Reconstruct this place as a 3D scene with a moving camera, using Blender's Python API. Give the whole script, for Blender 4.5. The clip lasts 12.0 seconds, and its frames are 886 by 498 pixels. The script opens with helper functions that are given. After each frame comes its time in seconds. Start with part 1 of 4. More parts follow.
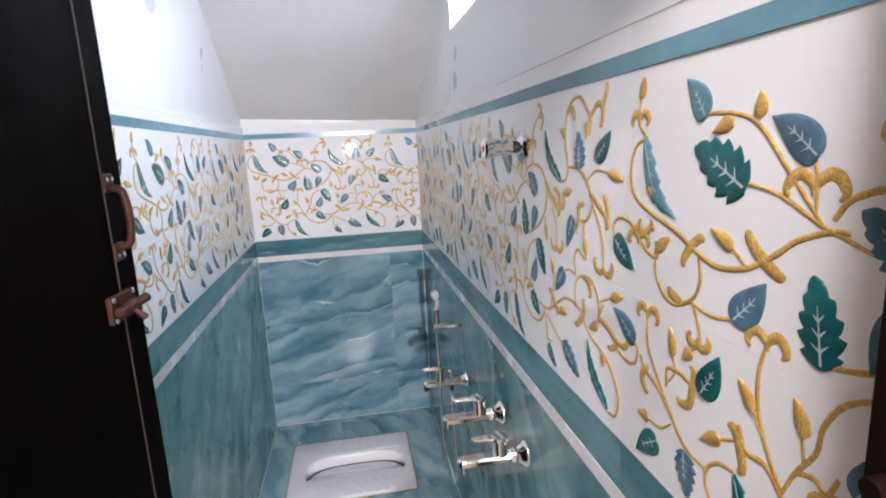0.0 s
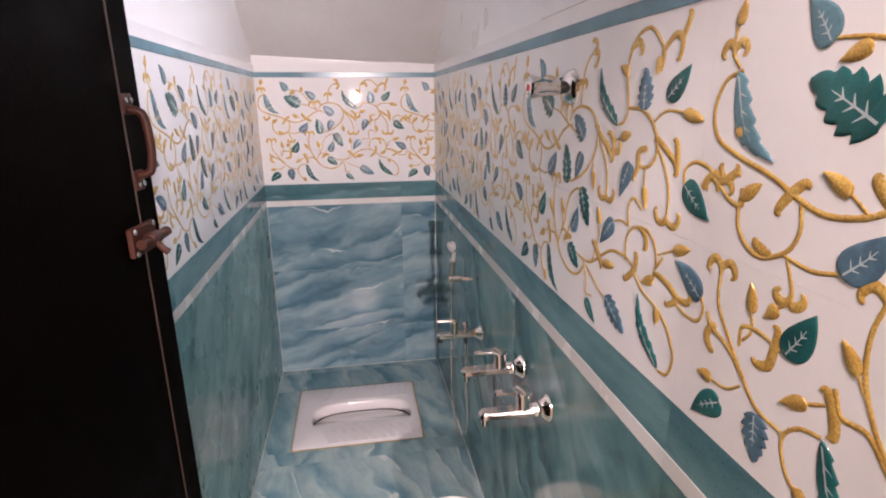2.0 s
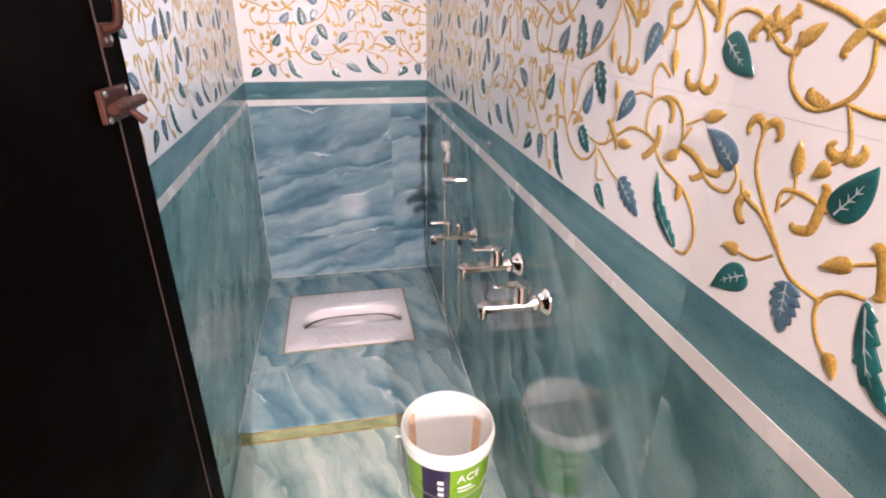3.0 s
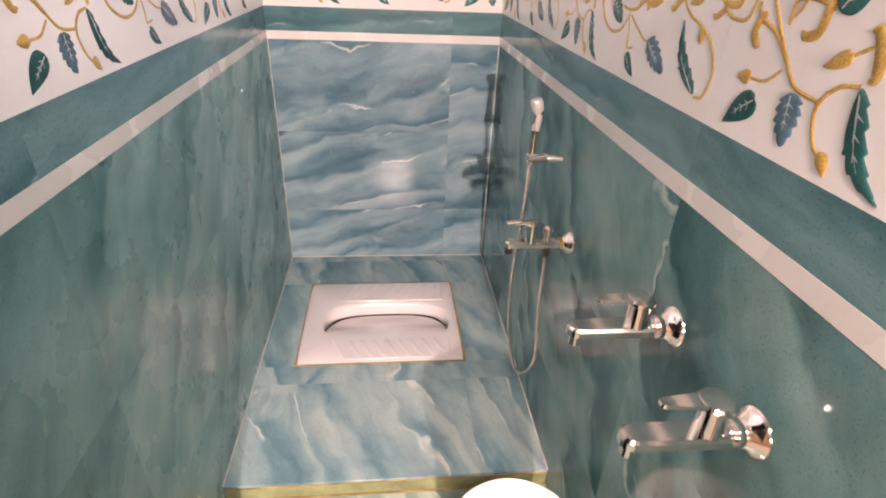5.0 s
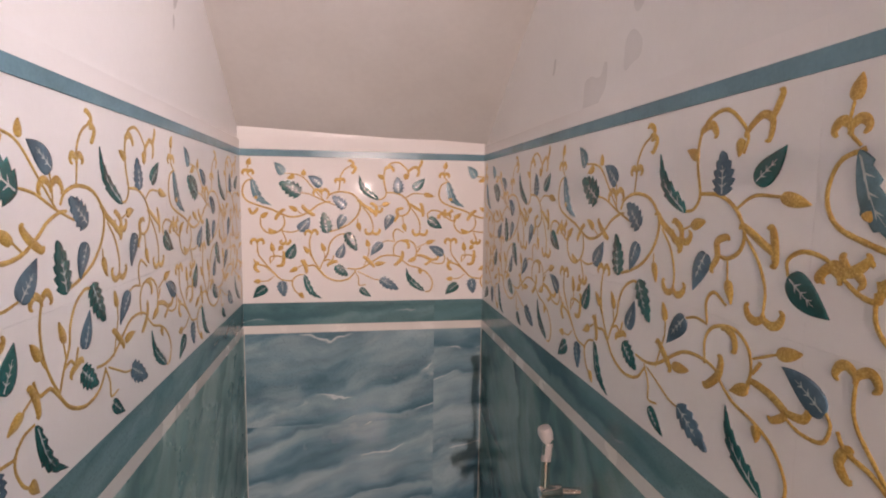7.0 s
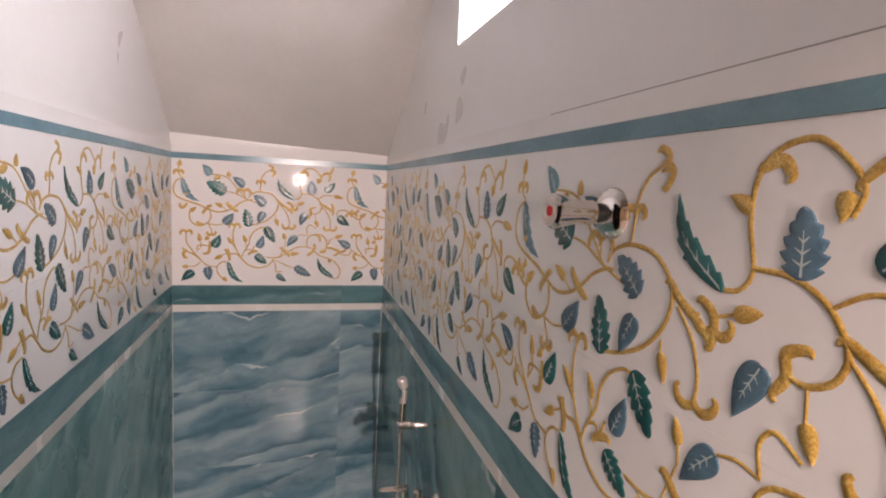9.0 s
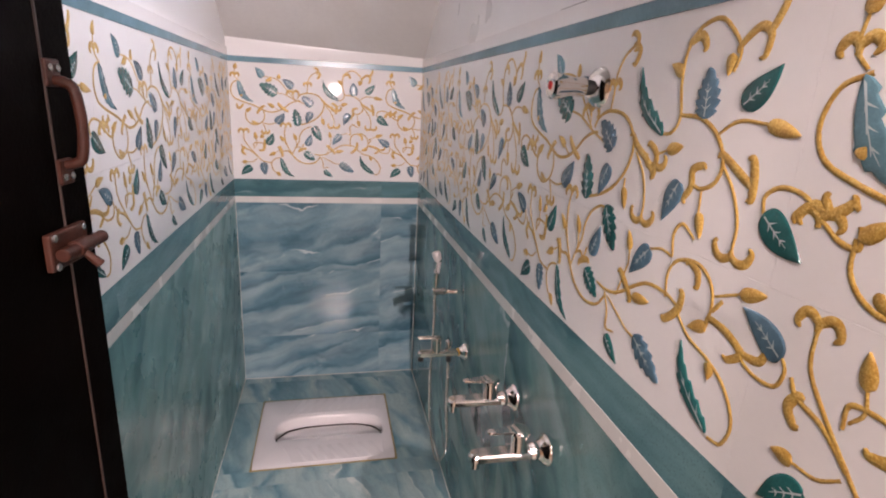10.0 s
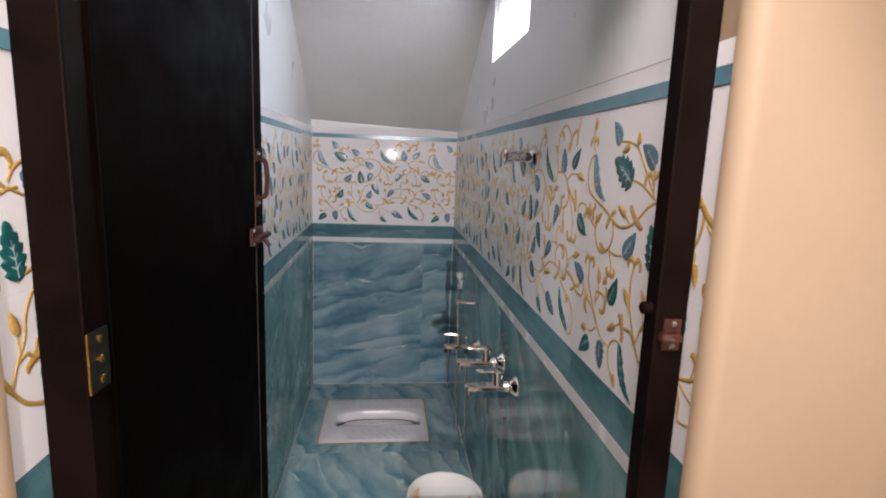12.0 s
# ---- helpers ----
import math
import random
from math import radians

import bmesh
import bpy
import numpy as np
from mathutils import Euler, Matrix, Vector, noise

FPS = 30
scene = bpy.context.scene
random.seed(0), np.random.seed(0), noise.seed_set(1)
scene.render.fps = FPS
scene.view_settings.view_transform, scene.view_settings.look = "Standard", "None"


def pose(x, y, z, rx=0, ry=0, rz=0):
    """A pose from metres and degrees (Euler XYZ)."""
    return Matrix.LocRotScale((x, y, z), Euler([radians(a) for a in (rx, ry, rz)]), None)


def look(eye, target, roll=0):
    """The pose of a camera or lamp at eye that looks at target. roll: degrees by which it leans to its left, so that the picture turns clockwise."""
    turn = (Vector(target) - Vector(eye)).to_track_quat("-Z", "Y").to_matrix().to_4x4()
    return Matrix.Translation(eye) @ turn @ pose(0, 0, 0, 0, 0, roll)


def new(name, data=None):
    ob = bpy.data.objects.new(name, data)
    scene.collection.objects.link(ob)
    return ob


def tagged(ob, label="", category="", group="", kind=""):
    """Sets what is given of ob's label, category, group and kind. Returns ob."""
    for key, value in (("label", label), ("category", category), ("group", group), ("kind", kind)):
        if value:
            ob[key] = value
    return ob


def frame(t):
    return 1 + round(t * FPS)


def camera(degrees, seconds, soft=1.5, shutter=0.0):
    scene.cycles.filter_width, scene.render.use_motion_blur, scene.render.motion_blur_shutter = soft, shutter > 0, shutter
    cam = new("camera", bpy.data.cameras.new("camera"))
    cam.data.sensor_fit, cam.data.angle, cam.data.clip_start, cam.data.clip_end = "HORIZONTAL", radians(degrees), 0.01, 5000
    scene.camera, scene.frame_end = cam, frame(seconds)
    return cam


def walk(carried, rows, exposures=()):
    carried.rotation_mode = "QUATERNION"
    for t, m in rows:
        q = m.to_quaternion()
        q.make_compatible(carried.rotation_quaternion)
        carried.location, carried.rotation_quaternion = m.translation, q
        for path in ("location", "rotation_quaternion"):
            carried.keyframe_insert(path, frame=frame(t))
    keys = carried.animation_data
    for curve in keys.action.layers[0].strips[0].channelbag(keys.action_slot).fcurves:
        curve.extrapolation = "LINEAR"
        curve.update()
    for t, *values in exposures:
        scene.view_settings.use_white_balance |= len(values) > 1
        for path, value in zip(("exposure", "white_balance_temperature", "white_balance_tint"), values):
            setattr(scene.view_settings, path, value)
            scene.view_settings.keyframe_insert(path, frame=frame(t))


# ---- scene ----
cam = camera(80.4, 12.0, soft=2.0)
PATH = [
    (0, (0.076, 0.158, 1.558), (0.402, 2.094, 1.177), -2.8),
    (0.5, (0.049, 0.176, 1.555), (0.359, 2.112, 1.161), -2.8),
    (1, (0.033, 0.198, 1.549), (0.323, 2.133, 1.137), -2.3),
    (1.5, (0.019, 0.206, 1.537), (0.296, 2.132, 1.075), -1.2),
    (2, (0.015, 0.222, 1.528), (0.333, 2.12, 0.983), -0.4),
    (2.5, (-0.007, 0.237, 1.496), (0.358, 2.078, 0.805), -0.5),
    (3, (-0.012, 0.26, 1.449), (0.345, 2.042, 0.614), 0.7),
    (3.2, (-0.018, 0.28, 1.434), (0.329, 2.039, 0.548), 1.3),
    (4.8, (0.029, 0.775, 1.325), (0.195, 2.498, 0.324), 2.8),
    (5, (0.007, 0.861, 1.308), (0.208, 2.591, 0.325), 2.6),
    (5.5, (-0.027, 1.002, 1.318), (0.234, 2.779, 0.437), 1.7),
    (6, (-0.044, 1.063, 1.384), (0.23, 2.933, 0.73), 1.1),
    (6.5, (-0.047, 1.08, 1.47), (0.239, 3.022, 1.089), 0.7),
    (7, (-0.044, 1.056, 1.506), (0.288, 3.018, 1.309), 0.7),
    (7.2, (-0.041, 1.034, 1.518), (0.332, 2.994, 1.385), 0.9),
    (8.8, (0.054, 0.677, 1.579), (0.668, 2.576, 1.455), 3.0),
    (9, (0.048, 0.636, 1.57), (0.592, 2.548, 1.345), 3.0),
    (9.5, (0.023, 0.579, 1.545), (0.471, 2.478, 1.108), 2.9),
    (10, (-0.003, 0.387, 1.517), (0.42, 2.265, 0.975), 3.0),
    (10.5, (-0.003, 0.172, 1.521), (0.398, 2.054, 0.973), 2.9),
    (11, (0.025, 0.025, 1.526), (0.374, 1.93, 1.026), 2.5),
    (11.5, (0.036, -0.181, 1.526), (0.319, 1.751, 1.092), 2.1),
    (12, (0.012, -0.292, 1.533), (0.23, 1.667, 1.198), 2.2),
]
EXPOSURES = [
    (0, 1.1, 5900, 14), (0.5, 0.85, 6950, 27), (1.0, 0.90, 6900, 27), (1.5, 0.96, 6750, 27), (2.0, 0.95, 6780, 28), (2.5, 0.93, 6700, 31), (3.2, 1.58, 6800, 27),
    (4.8, 1.60, 7800, 30), (5.5, 1.60, 8200, 43), (6, 1.50, 8300, 42), (6.5, 1.38, 8100, 34), (7, 0.68, 7800, 33), (8.8, 0.60, 7400, 27),
    (9.5, 0.76, 7450, 29), (10, 0.84, 6950, 28), (10.5, 0.95, 7000, 25), (11, 1.02, 6650, 25), (11.5, 0.72, 6150, 19), (12, 0.36, 6250, 16),
]
WINDOW_W, TORCH_W, HALL_FILL_W, SKY_GLOW = 3.5, 255.0, 40.0, 4.0

walk(cam, [(t, look(eye, target, roll)) for t, eye, target, roll in PATH], EXPOSURES)

# ---- light ----
world = bpy.data.worlds.new("sky")
scene.world = world
world.use_nodes = True
wn = world.node_tree.nodes
sky = wn.new("ShaderNodeTexSky")
sky.sky_type, sky.sun_disc, sky.sun_elevation, sky.sun_rotation = "NISHITA", False, radians(50), radians(200)
world.node_tree.links.new(sky.outputs[0], wn["Background"].inputs[0])
wn["Background"].inputs[1].default_value = 0.12


def lamp(name, kind, m, power, colour, size=0.1, size_y=None):
    data = bpy.data.lights.new(name, kind)
    data.energy, data.color = power, colour
    if kind == "AREA":
        data.size = size
        if size_y:
            data.shape, data.size_y = "RECTANGLE", size_y
    elif kind == "SUN":
        data.angle = size
    else:
        data.shadow_soft_size = size
    ob = new(name, data)
    ob.matrix_world = m
    return ob


lamp("sun", "SUN", pose(0, 0, 6, 40, 0, 200), 2.5, (1, 0.95, 0.88), radians(0.6))
lamp("window_daylight", "AREA", look((0.52, 1.71, 2.08), (-0.5, 1.6, 1.5)), WINDOW_W, (0.84, 0.92, 1.0), 0.54, 0.24)
# Fixed spot stands in for the hand torch that moves with the camera
torch = lamp("torch_standin", "SPOT", look((0.09, -2.2, 1.60), (0.0, 3.0, 0.86)), TORCH_W, (1.0, 0.92, 0.88), 0.035)
torch.data.spot_size, torch.data.spot_blend = radians(37), 0.45
# Unseen area fill, added to brighten the floor and lower walls
lamp("hall_fill_area", "AREA", pose(0.0, -0.32, 2.70), HALL_FILL_W, (1.0, 0.92, 0.87), 0.4)

# ---- materials ----


def nodes(name):
    m = bpy.data.materials.new(name)
    m.use_nodes = True
    t = m.node_tree
    return m, t.nodes, t.links, t.nodes["Principled BSDF"]


def ramp(n, stops):
    r = n.new("ShaderNodeValToRGB")
    e = r.color_ramp.elements
    while len(e) < len(stops):
        e.new(0.5)
    for el, (p, c) in zip(e, stops):
        el.position, el.color = p, (*c, 1)
    return r


def noise_tex(n, l, vec, scale, detail=4, rough=0.55, distort=0.0):
    t = n.new("ShaderNodeTexNoise")
    t.inputs["Scale"].default_value, t.inputs["Detail"].default_value = scale, detail
    t.inputs["Roughness"].default_value, t.inputs["Distortion"].default_value = rough, distort
    if vec:
        l.new(vec, t.inputs["Vector"])
    return t


def mix(n, l, a, b, fac, blend="MIX"):
    x = n.new("ShaderNodeMix")
    x.data_type, x.blend_type = "RGBA", blend
    for sock, v in ((x.inputs[0], fac), (x.inputs[6], a), (x.inputs[7], b)):
        if isinstance(v, bpy.types.NodeSocket):
            l.new(v, sock)
        elif isinstance(v, tuple):
            sock.default_value = (*v, 1)
        else:
            sock.default_value = v
    return x.outputs[2]


def bump(n, l, bsdf, height, strength, dist=0.002):
    b = n.new("ShaderNodeBump")
    b.inputs["Strength"].default_value, b.inputs["Distance"].default_value = strength, dist
    l.new(height, b.inputs["Height"])
    l.new(b.outputs[0], bsdf.inputs["Normal"])


def plain(name, colour, rough=0.5, metal=0.0, vary=0.12, scale=30, relief=0.15, spec=0.5, coat=0.0):
    """A surface of one colour with grain, blotches, uneven gloss and fine relief."""
    m, n, l, b = nodes(name)
    pos = n.new("ShaderNodeNewGeometry").outputs["Position"]
    fine, broad = noise_tex(n, l, pos, scale * 8, 5), noise_tex(n, l, pos, scale * 0.35, 3)
    lo = tuple(c * (1 - vary) for c in colour)
    hi = tuple(min(1, c * (1 + vary)) for c in colour)
    r1 = ramp(n, ((0.3, lo), (0.7, hi)))
    l.new(broad.outputs[0], r1.inputs[0])
    r2 = ramp(n, ((0.3, (1 - vary * 0.6,) * 3), (0.7, (1,) * 3)))
    l.new(fine.outputs[0], r2.inputs[0])
    l.new(mix(n, l, r1.outputs[0], r2.outputs[0], 1.0, "MULTIPLY"), b.inputs["Base Color"])
    rr = ramp(n, ((0.3, (max(0.02, rough * 0.75),) * 3), (0.7, (min(1, rough * 1.25),) * 3)))
    l.new(broad.outputs[0], rr.inputs[0])
    l.new(rr.outputs[0], b.inputs["Roughness"])
    b.inputs["Metallic"].default_value, b.inputs["Specular IOR Level"].default_value = metal, spec
    b.inputs["Coat Weight"].default_value = coat
    bump(n, l, b, fine.outputs[0], relief)
    return m


def marble(name, along, across, dark, mid, pale, vein, rough=0.09, stretch=(1.5, 4.6), bands=0.62, pace=1.6):
    """Polished marble-print tile: pale clouds, smoky strata that break off at a crisp edge, broken white veins.

    The print runs the way "along" and starts anew on every tile.
    """
    m, n, l, b = nodes(name)
    here = n.new("ShaderNodeNewGeometry").outputs["Position"]
    own = n.new("ShaderNodeVectorMath")
    own.operation = "SCALE"
    own.inputs[0].default_value = (7.0, 5.0, 3.0)
    l.new(n.new("ShaderNodeObjectInfo").outputs["Random"], own.inputs["Scale"])
    moved = n.new("ShaderNodeVectorMath")
    l.new(here, moved.inputs[0])
    l.new(own.outputs[0], moved.inputs[1])
    pos = moved.outputs[0]

    def maths(op, x, y):
        k = n.new("ShaderNodeMath")
        k.operation = op
        for sock, val in zip(k.inputs, (x, y)):
            if isinstance(val, bpy.types.NodeSocket):
                l.new(val, sock)
            else:
                sock.default_value = val
        return k.outputs[0]

    comb = n.new("ShaderNodeCombineXYZ")
    for i, (d, k) in enumerate(((along, stretch[0]), (across, stretch[1]))):
        dot = n.new("ShaderNodeVectorMath")
        dot.operation = "DOT_PRODUCT"
        dot.inputs[1].default_value = Vector(d).normalized() * k
        l.new(pos, dot.inputs[0])
        l.new(dot.outputs["Value"], comb.inputs[i])
    v = comb.outputs[0]
    for scale, amount in ((3.2, 0.62), (11.0, 0.14), (32.0, 0.035)):
        warp = noise_tex(n, l, pos, scale, 2)
        add = n.new("ShaderNodeVectorMath")
        add.operation = "MULTIPLY_ADD"
        add.inputs[1].default_value = (amount,) * 3
        l.new(warp.outputs["Color"], add.inputs[0])
        l.new(v, add.inputs[2])
        v = add.outputs[0]
    cloud = noise_tex(n, l, v, 1.5, 5, 0.52, 0.2)
    base = ramp(n, ((0.32, dark), (0.46, mid), (0.62, pale)))
    l.new(cloud.outputs[0], base.inputs[0])
    level = noise_tex(n, l, v, 0.9, 3, 0.5, 0.1)
    split = n.new("ShaderNodeSeparateXYZ")
    l.new(v, split.inputs[0])
    saw = maths("FRACT", maths("ADD", maths("MULTIPLY", split.outputs[1], pace), maths("MULTIPLY", level.outputs[0], 3.0)), 0.0)
    strata = ramp(n, ((0.0, mid), (0.06, dark), (0.16, dark), (0.38, mid), (0.70, pale), (0.90, pale), (1.0, mid)))
    l.new(saw, strata.inputs[0])
    where = noise_tex(n, l, pos, 4.0, 2)
    amount = ramp(n, ((0.36, (0.12,) * 3), (0.60, (bands,) * 3)))
    l.new(where.outputs[0], amount.inputs[0])
    banded = mix(n, l, base.outputs[0], strata.outputs[0], amount.outputs[0])
    # broken white veins along the strata's crisp edges
    edge = maths("ABSOLUTE", maths("SUBTRACT", saw, 0.975), 0.0)
    thin = ramp(n, ((0.0, (0.95,) * 3), (0.022, (0.55,) * 3), (0.055, (0.0,) * 3)))
    l.new(edge, thin.inputs[0])
    part_veins = noise_tex(n, l, pos, 4.5, 2)
    gate = ramp(n, ((0.55, (0,) * 3), (0.64, (0.85,) * 3)))
    l.new(part_veins.outputs[0], gate.inputs[0])
    fac = mix(n, l, thin.outputs[0], gate.outputs[0], 1.0, "MULTIPLY")
    # fine fibres along the grain, and small dark pits
    pull = n.new("ShaderNodeVectorMath")
    pull.operation = "MULTIPLY"
    pull.inputs[1].default_value = (1.0, 4.0, 1.0)
    l.new(v, pull.inputs[0])
    fibre = noise_tex(n, l, pull.outputs[0], 2.0, 5, 0.6, 0.2)
    rf = ramp(n, ((0.34, (0.80,) * 3), (0.52, (1.0,) * 3), (0.68, (1.10,) * 3)))
    l.new(fibre.outputs[0], rf.inputs[0])
    banded = mix(n, l, banded, rf.outputs[0], 0.6, "MULTIPLY")
    speck = noise_tex(n, l, pos, 300, 2)
    rs = ramp(n, ((0.29, (0.60,) * 3), (0.38, (0.93,) * 3), (0.55, (1.0,) * 3)))
    l.new(speck.outputs[0], rs.inputs[0])
    colour = mix(n, l, mix(n, l, banded, vein, fac), rs.outputs[0], 1.0, "MULTIPLY")
    l.new(colour, b.inputs["Base Color"])
    smear = noise_tex(n, l, here, 6, 4)
    rr = ramp(n, ((0.35, (rough * 0.7,) * 3), (0.7, (rough * 1.8,) * 3)))
    l.new(smear.outputs[0], rr.inputs[0])
    l.new(rr.outputs[0], b.inputs["Roughness"])
    wave = noise_tex(n, l, here, 14, 2)
    bump(n, l, b, wave.outputs[0], 0.08, 0.004)
    return m


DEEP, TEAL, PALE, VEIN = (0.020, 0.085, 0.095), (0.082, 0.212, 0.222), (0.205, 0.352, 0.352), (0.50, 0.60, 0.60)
marble_back = marble("marble_back_wall", (1, 0, 0.24), (-0.24, 0, 1), (0.050, 0.142, 0.195), (0.150, 0.285, 0.345), (0.320, 0.450, 0.495), (0.66, 0.74, 0.76), 0.16)
# Same tile as the east wall, its tones lightened for light it lacks
marble_west_lifted = marble("marble_west_wall_lifted", (0, 0.60, 0.80), (0, -0.80, 0.60), (0.050, 0.165, 0.172), (0.155, 0.345, 0.345), (0.330, 0.505, 0.490), (0.52, 0.62, 0.62), 0.27, (1.5, 3.6), 0.62, 1.4)
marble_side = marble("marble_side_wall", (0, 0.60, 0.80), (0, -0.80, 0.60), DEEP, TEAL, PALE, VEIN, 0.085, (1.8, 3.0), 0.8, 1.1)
marble_floor = marble("marble_floor", (-0.33, 1, 0), (1, 0.33, 0), (0.065, 0.175, 0.225), (0.19, 0.335, 0.375), (0.38, 0.49, 0.49), (0.66, 0.70, 0.66), 0.13, (1.6, 4.2), 0.55, 1.7)
band_glaze = marble("teal_band_glaze", (1, 1, 0.12), (-0.08, -0.08, 1), (0.036, 0.120, 0.142), (0.080, 0.202, 0.230), (0.155, 0.300, 0.322), (0.35, 0.45, 0.46), 0.12)
border_glaze = plain("blue_border_glaze", (0.120, 0.260, 0.320), 0.2, vary=0.2, scale=20, relief=0.05)
marble_pale = marble("marble_pale_floor", (-0.33, 1, 0), (1, 0.33, 0), (0.15, 0.25, 0.24), (0.32, 0.43, 0.39), (0.50, 0.57, 0.50), (0.70, 0.72, 0.66), 0.13)
white_glaze = plain("white_tile_glaze", (0.80, 0.78, 0.77), 0.038, vary=0.03, scale=12, relief=0.002, spec=0.10)
strip_glaze = plain("white_strip_glaze", (0.72, 0.70, 0.67), 0.25, vary=0.05, scale=20, relief=0.05)
leaf_green = plain("leaf_green_glaze", (0.014, 0.115, 0.112), 0.18, vary=0.4, scale=60, relief=0.2)
leaf_blue = plain("leaf_blue_glaze", (0.085, 0.165, 0.225), 0.18, vary=0.35, scale=60, relief=0.2)
leaf_pale = plain("leaf_pale_glaze", (0.120, 0.250, 0.300), 0.18, vary=0.3, scale=60, relief=0.2)
leaf_rib = plain("leaf_rib_glaze", (0.46, 0.55, 0.56), 0.2, vary=0.2, scale=60, relief=0.1)
gold, gn_, gl_, gb_ = nodes("ochre_gold_glaze")
gp = gn_.new("ShaderNodeNewGeometry").outputs["Position"]
stipple, blotch = noise_tex(gn_, gl_, gp, 420, 3, 0.6), noise_tex(gn_, gl_, gp, 38, 2)
g1 = ramp(gn_, ((0.36, (0.44, 0.250, 0.048)), (0.52, (0.60, 0.375, 0.090)), (0.68, (0.73, 0.520, 0.185))))
gl_.new(stipple.outputs[0], g1.inputs[0])
g2 = ramp(gn_, ((0.35, (0.80, 0.74, 0.70)), (0.65, (1, 1, 1))))
gl_.new(blotch.outputs[0], g2.inputs[0])
gl_.new(mix(gn_, gl_, g1.outputs[0], g2.outputs[0], 1.0, "MULTIPLY"), gb_.inputs["Base Color"])
gb_.inputs["Roughness"].default_value, gb_.inputs["Metallic"].default_value = 0.33, 0.1
bump(gn_, gl_, gb_, stipple.outputs[0], 0.28, 0.0010)
grout = plain("grout", (0.42, 0.40, 0.36), 0.85, vary=0.25, scale=60)
dirty_grout = plain("stained_grout", (0.36, 0.27, 0.11), 0.8, vary=0.5, scale=40)
caulk = plain("pale_caulk", (0.60, 0.60, 0.56), 0.6, vary=0.3, scale=60)
plaster = plain("white_wall_glaze", (0.76, 0.745, 0.735), 0.32, vary=0.035, scale=7, relief=0.10)
grey_plaster = plain("ceiling_plaster", (0.62, 0.60, 0.58), 0.85, vary=0.07, scale=6, relief=0.4)
cream = plain("cream_paint", (0.345, 0.242, 0.150), 0.6, vary=0.05, scale=6, relief=0.25)
hall_floor_m = plain("hall_floor_tile", (0.45, 0.40, 0.34), 0.3, vary=0.1, scale=8)
door_black = plain("black_brown_door", (0.0016, 0.0008, 0.0006), 0.6, vary=0.35, scale=25, relief=0.3, spec=0.02)
frame_brown = plain("dark_brown_frame", (0.0058, 0.0026, 0.0018), 0.55, vary=0.35, scale=25, relief=0.3, spec=0.04)
edge_brown = plain("edging_strip", (0.028, 0.014, 0.010), 0.5, vary=0.3, scale=60)
oxide = plain("red_oxide_paint", (0.048, 0.015, 0.009), 0.42, vary=0.4, scale=70, relief=0.4, spec=0.22)
steel = plain("screw_steel", (0.70, 0.70, 0.70), 0.25, metal=1.0, vary=0.1)
chrome = plain("chrome", (0.80, 0.75, 0.71), 0.11, metal=1.0, vary=0.04, relief=0.02)
black_rubber = plain("black_plastic", (0.012, 0.012, 0.012), 0.4)
red_dot = plain("red_dot", (0.65, 0.02, 0.02), 0.3)
brass = plain("brass_nut", (0.75, 0.42, 0.08), 0.25, metal=1.0)
ceramic = plain("white_ceramic", (0.74, 0.70, 0.71), 0.20, vary=0.03, scale=15, relief=0.04, coat=0.3)
# dark brown put in for the shade down in the pan's narrow gap
slit_shade = plain("slit_shade_brown", (0.045, 0.030, 0.028), 0.3)
pail = plain("white_plastic", (0.86, 0.81, 0.73), 0.35, vary=0.04, scale=15, relief=0.1)
smear_m = plain("dried_paint_smear", (0.66, 0.42, 0.26), 0.6, vary=0.15, scale=40)
pb = pail.node_tree.nodes["Principled BSDF"]
pb.inputs["Subsurface Weight"].default_value, pb.inputs["Subsurface Scale"].default_value = 0.6, 0.05
pb.inputs["Subsurface Radius"].default_value = (1.0, 0.8, 0.6)
stained_riser = plain("stained_riser", (0.27, 0.30, 0.15), 0.45, vary=0.45, scale=30, relief=0.2)
green_label = plain("green_label", (0.17, 0.36, 0.012), 0.3, vary=0.08)
purple_label = plain("dark_purple_label", (0.022, 0.010, 0.045), 0.3, vary=0.1)
white_ink = plain("white_ink", (0.80, 0.80, 0.78), 0.4, vary=0.02)
satin = plain("satin_grey", (0.62, 0.58, 0.57), 0.3, metal=0.3)
wire_m = plain("wire", (0.30, 0.28, 0.25), 0.4, metal=1.0)

# ---- shape helpers ----


def mesh_of(name, bm, *mats, smooth=False):
    me = bpy.data.meshes.new(name)
    bmesh.ops.recalc_face_normals(bm, faces=bm.faces[:])
    if smooth:
        for f in bm.faces:
            f.smooth = True
    bm.to_mesh(me)
    bm.free()
    for m in mats:
        me.materials.append(m)
    if smooth:
        me.set_sharp_from_angle(angle=radians(40))
    return me


def thing(name, label, category, bm=None, mat=None, m=None, kind="", group="", smooth=False):
    mats = mat if isinstance(mat, tuple) else (mat,)
    ob = new(name, mesh_of(name, bm, *mats, smooth=smooth) if bm else None)
    if m:
        ob.matrix_basis = m
    return tagged(ob, label, category, group, kind)


def part(name, bm, material, parent, label="", m=None, smooth=False):
    """One mesh object under a thing or under a part."""
    mats = material if isinstance(material, tuple) else (material,)
    me = bm if isinstance(bm, bpy.types.Mesh) else mesh_of(name, bm, *mats, smooth=smooth)
    ob = new(name, me)
    ob.parent = parent
    if m:
        ob.matrix_basis = m
    return tagged(ob, label)


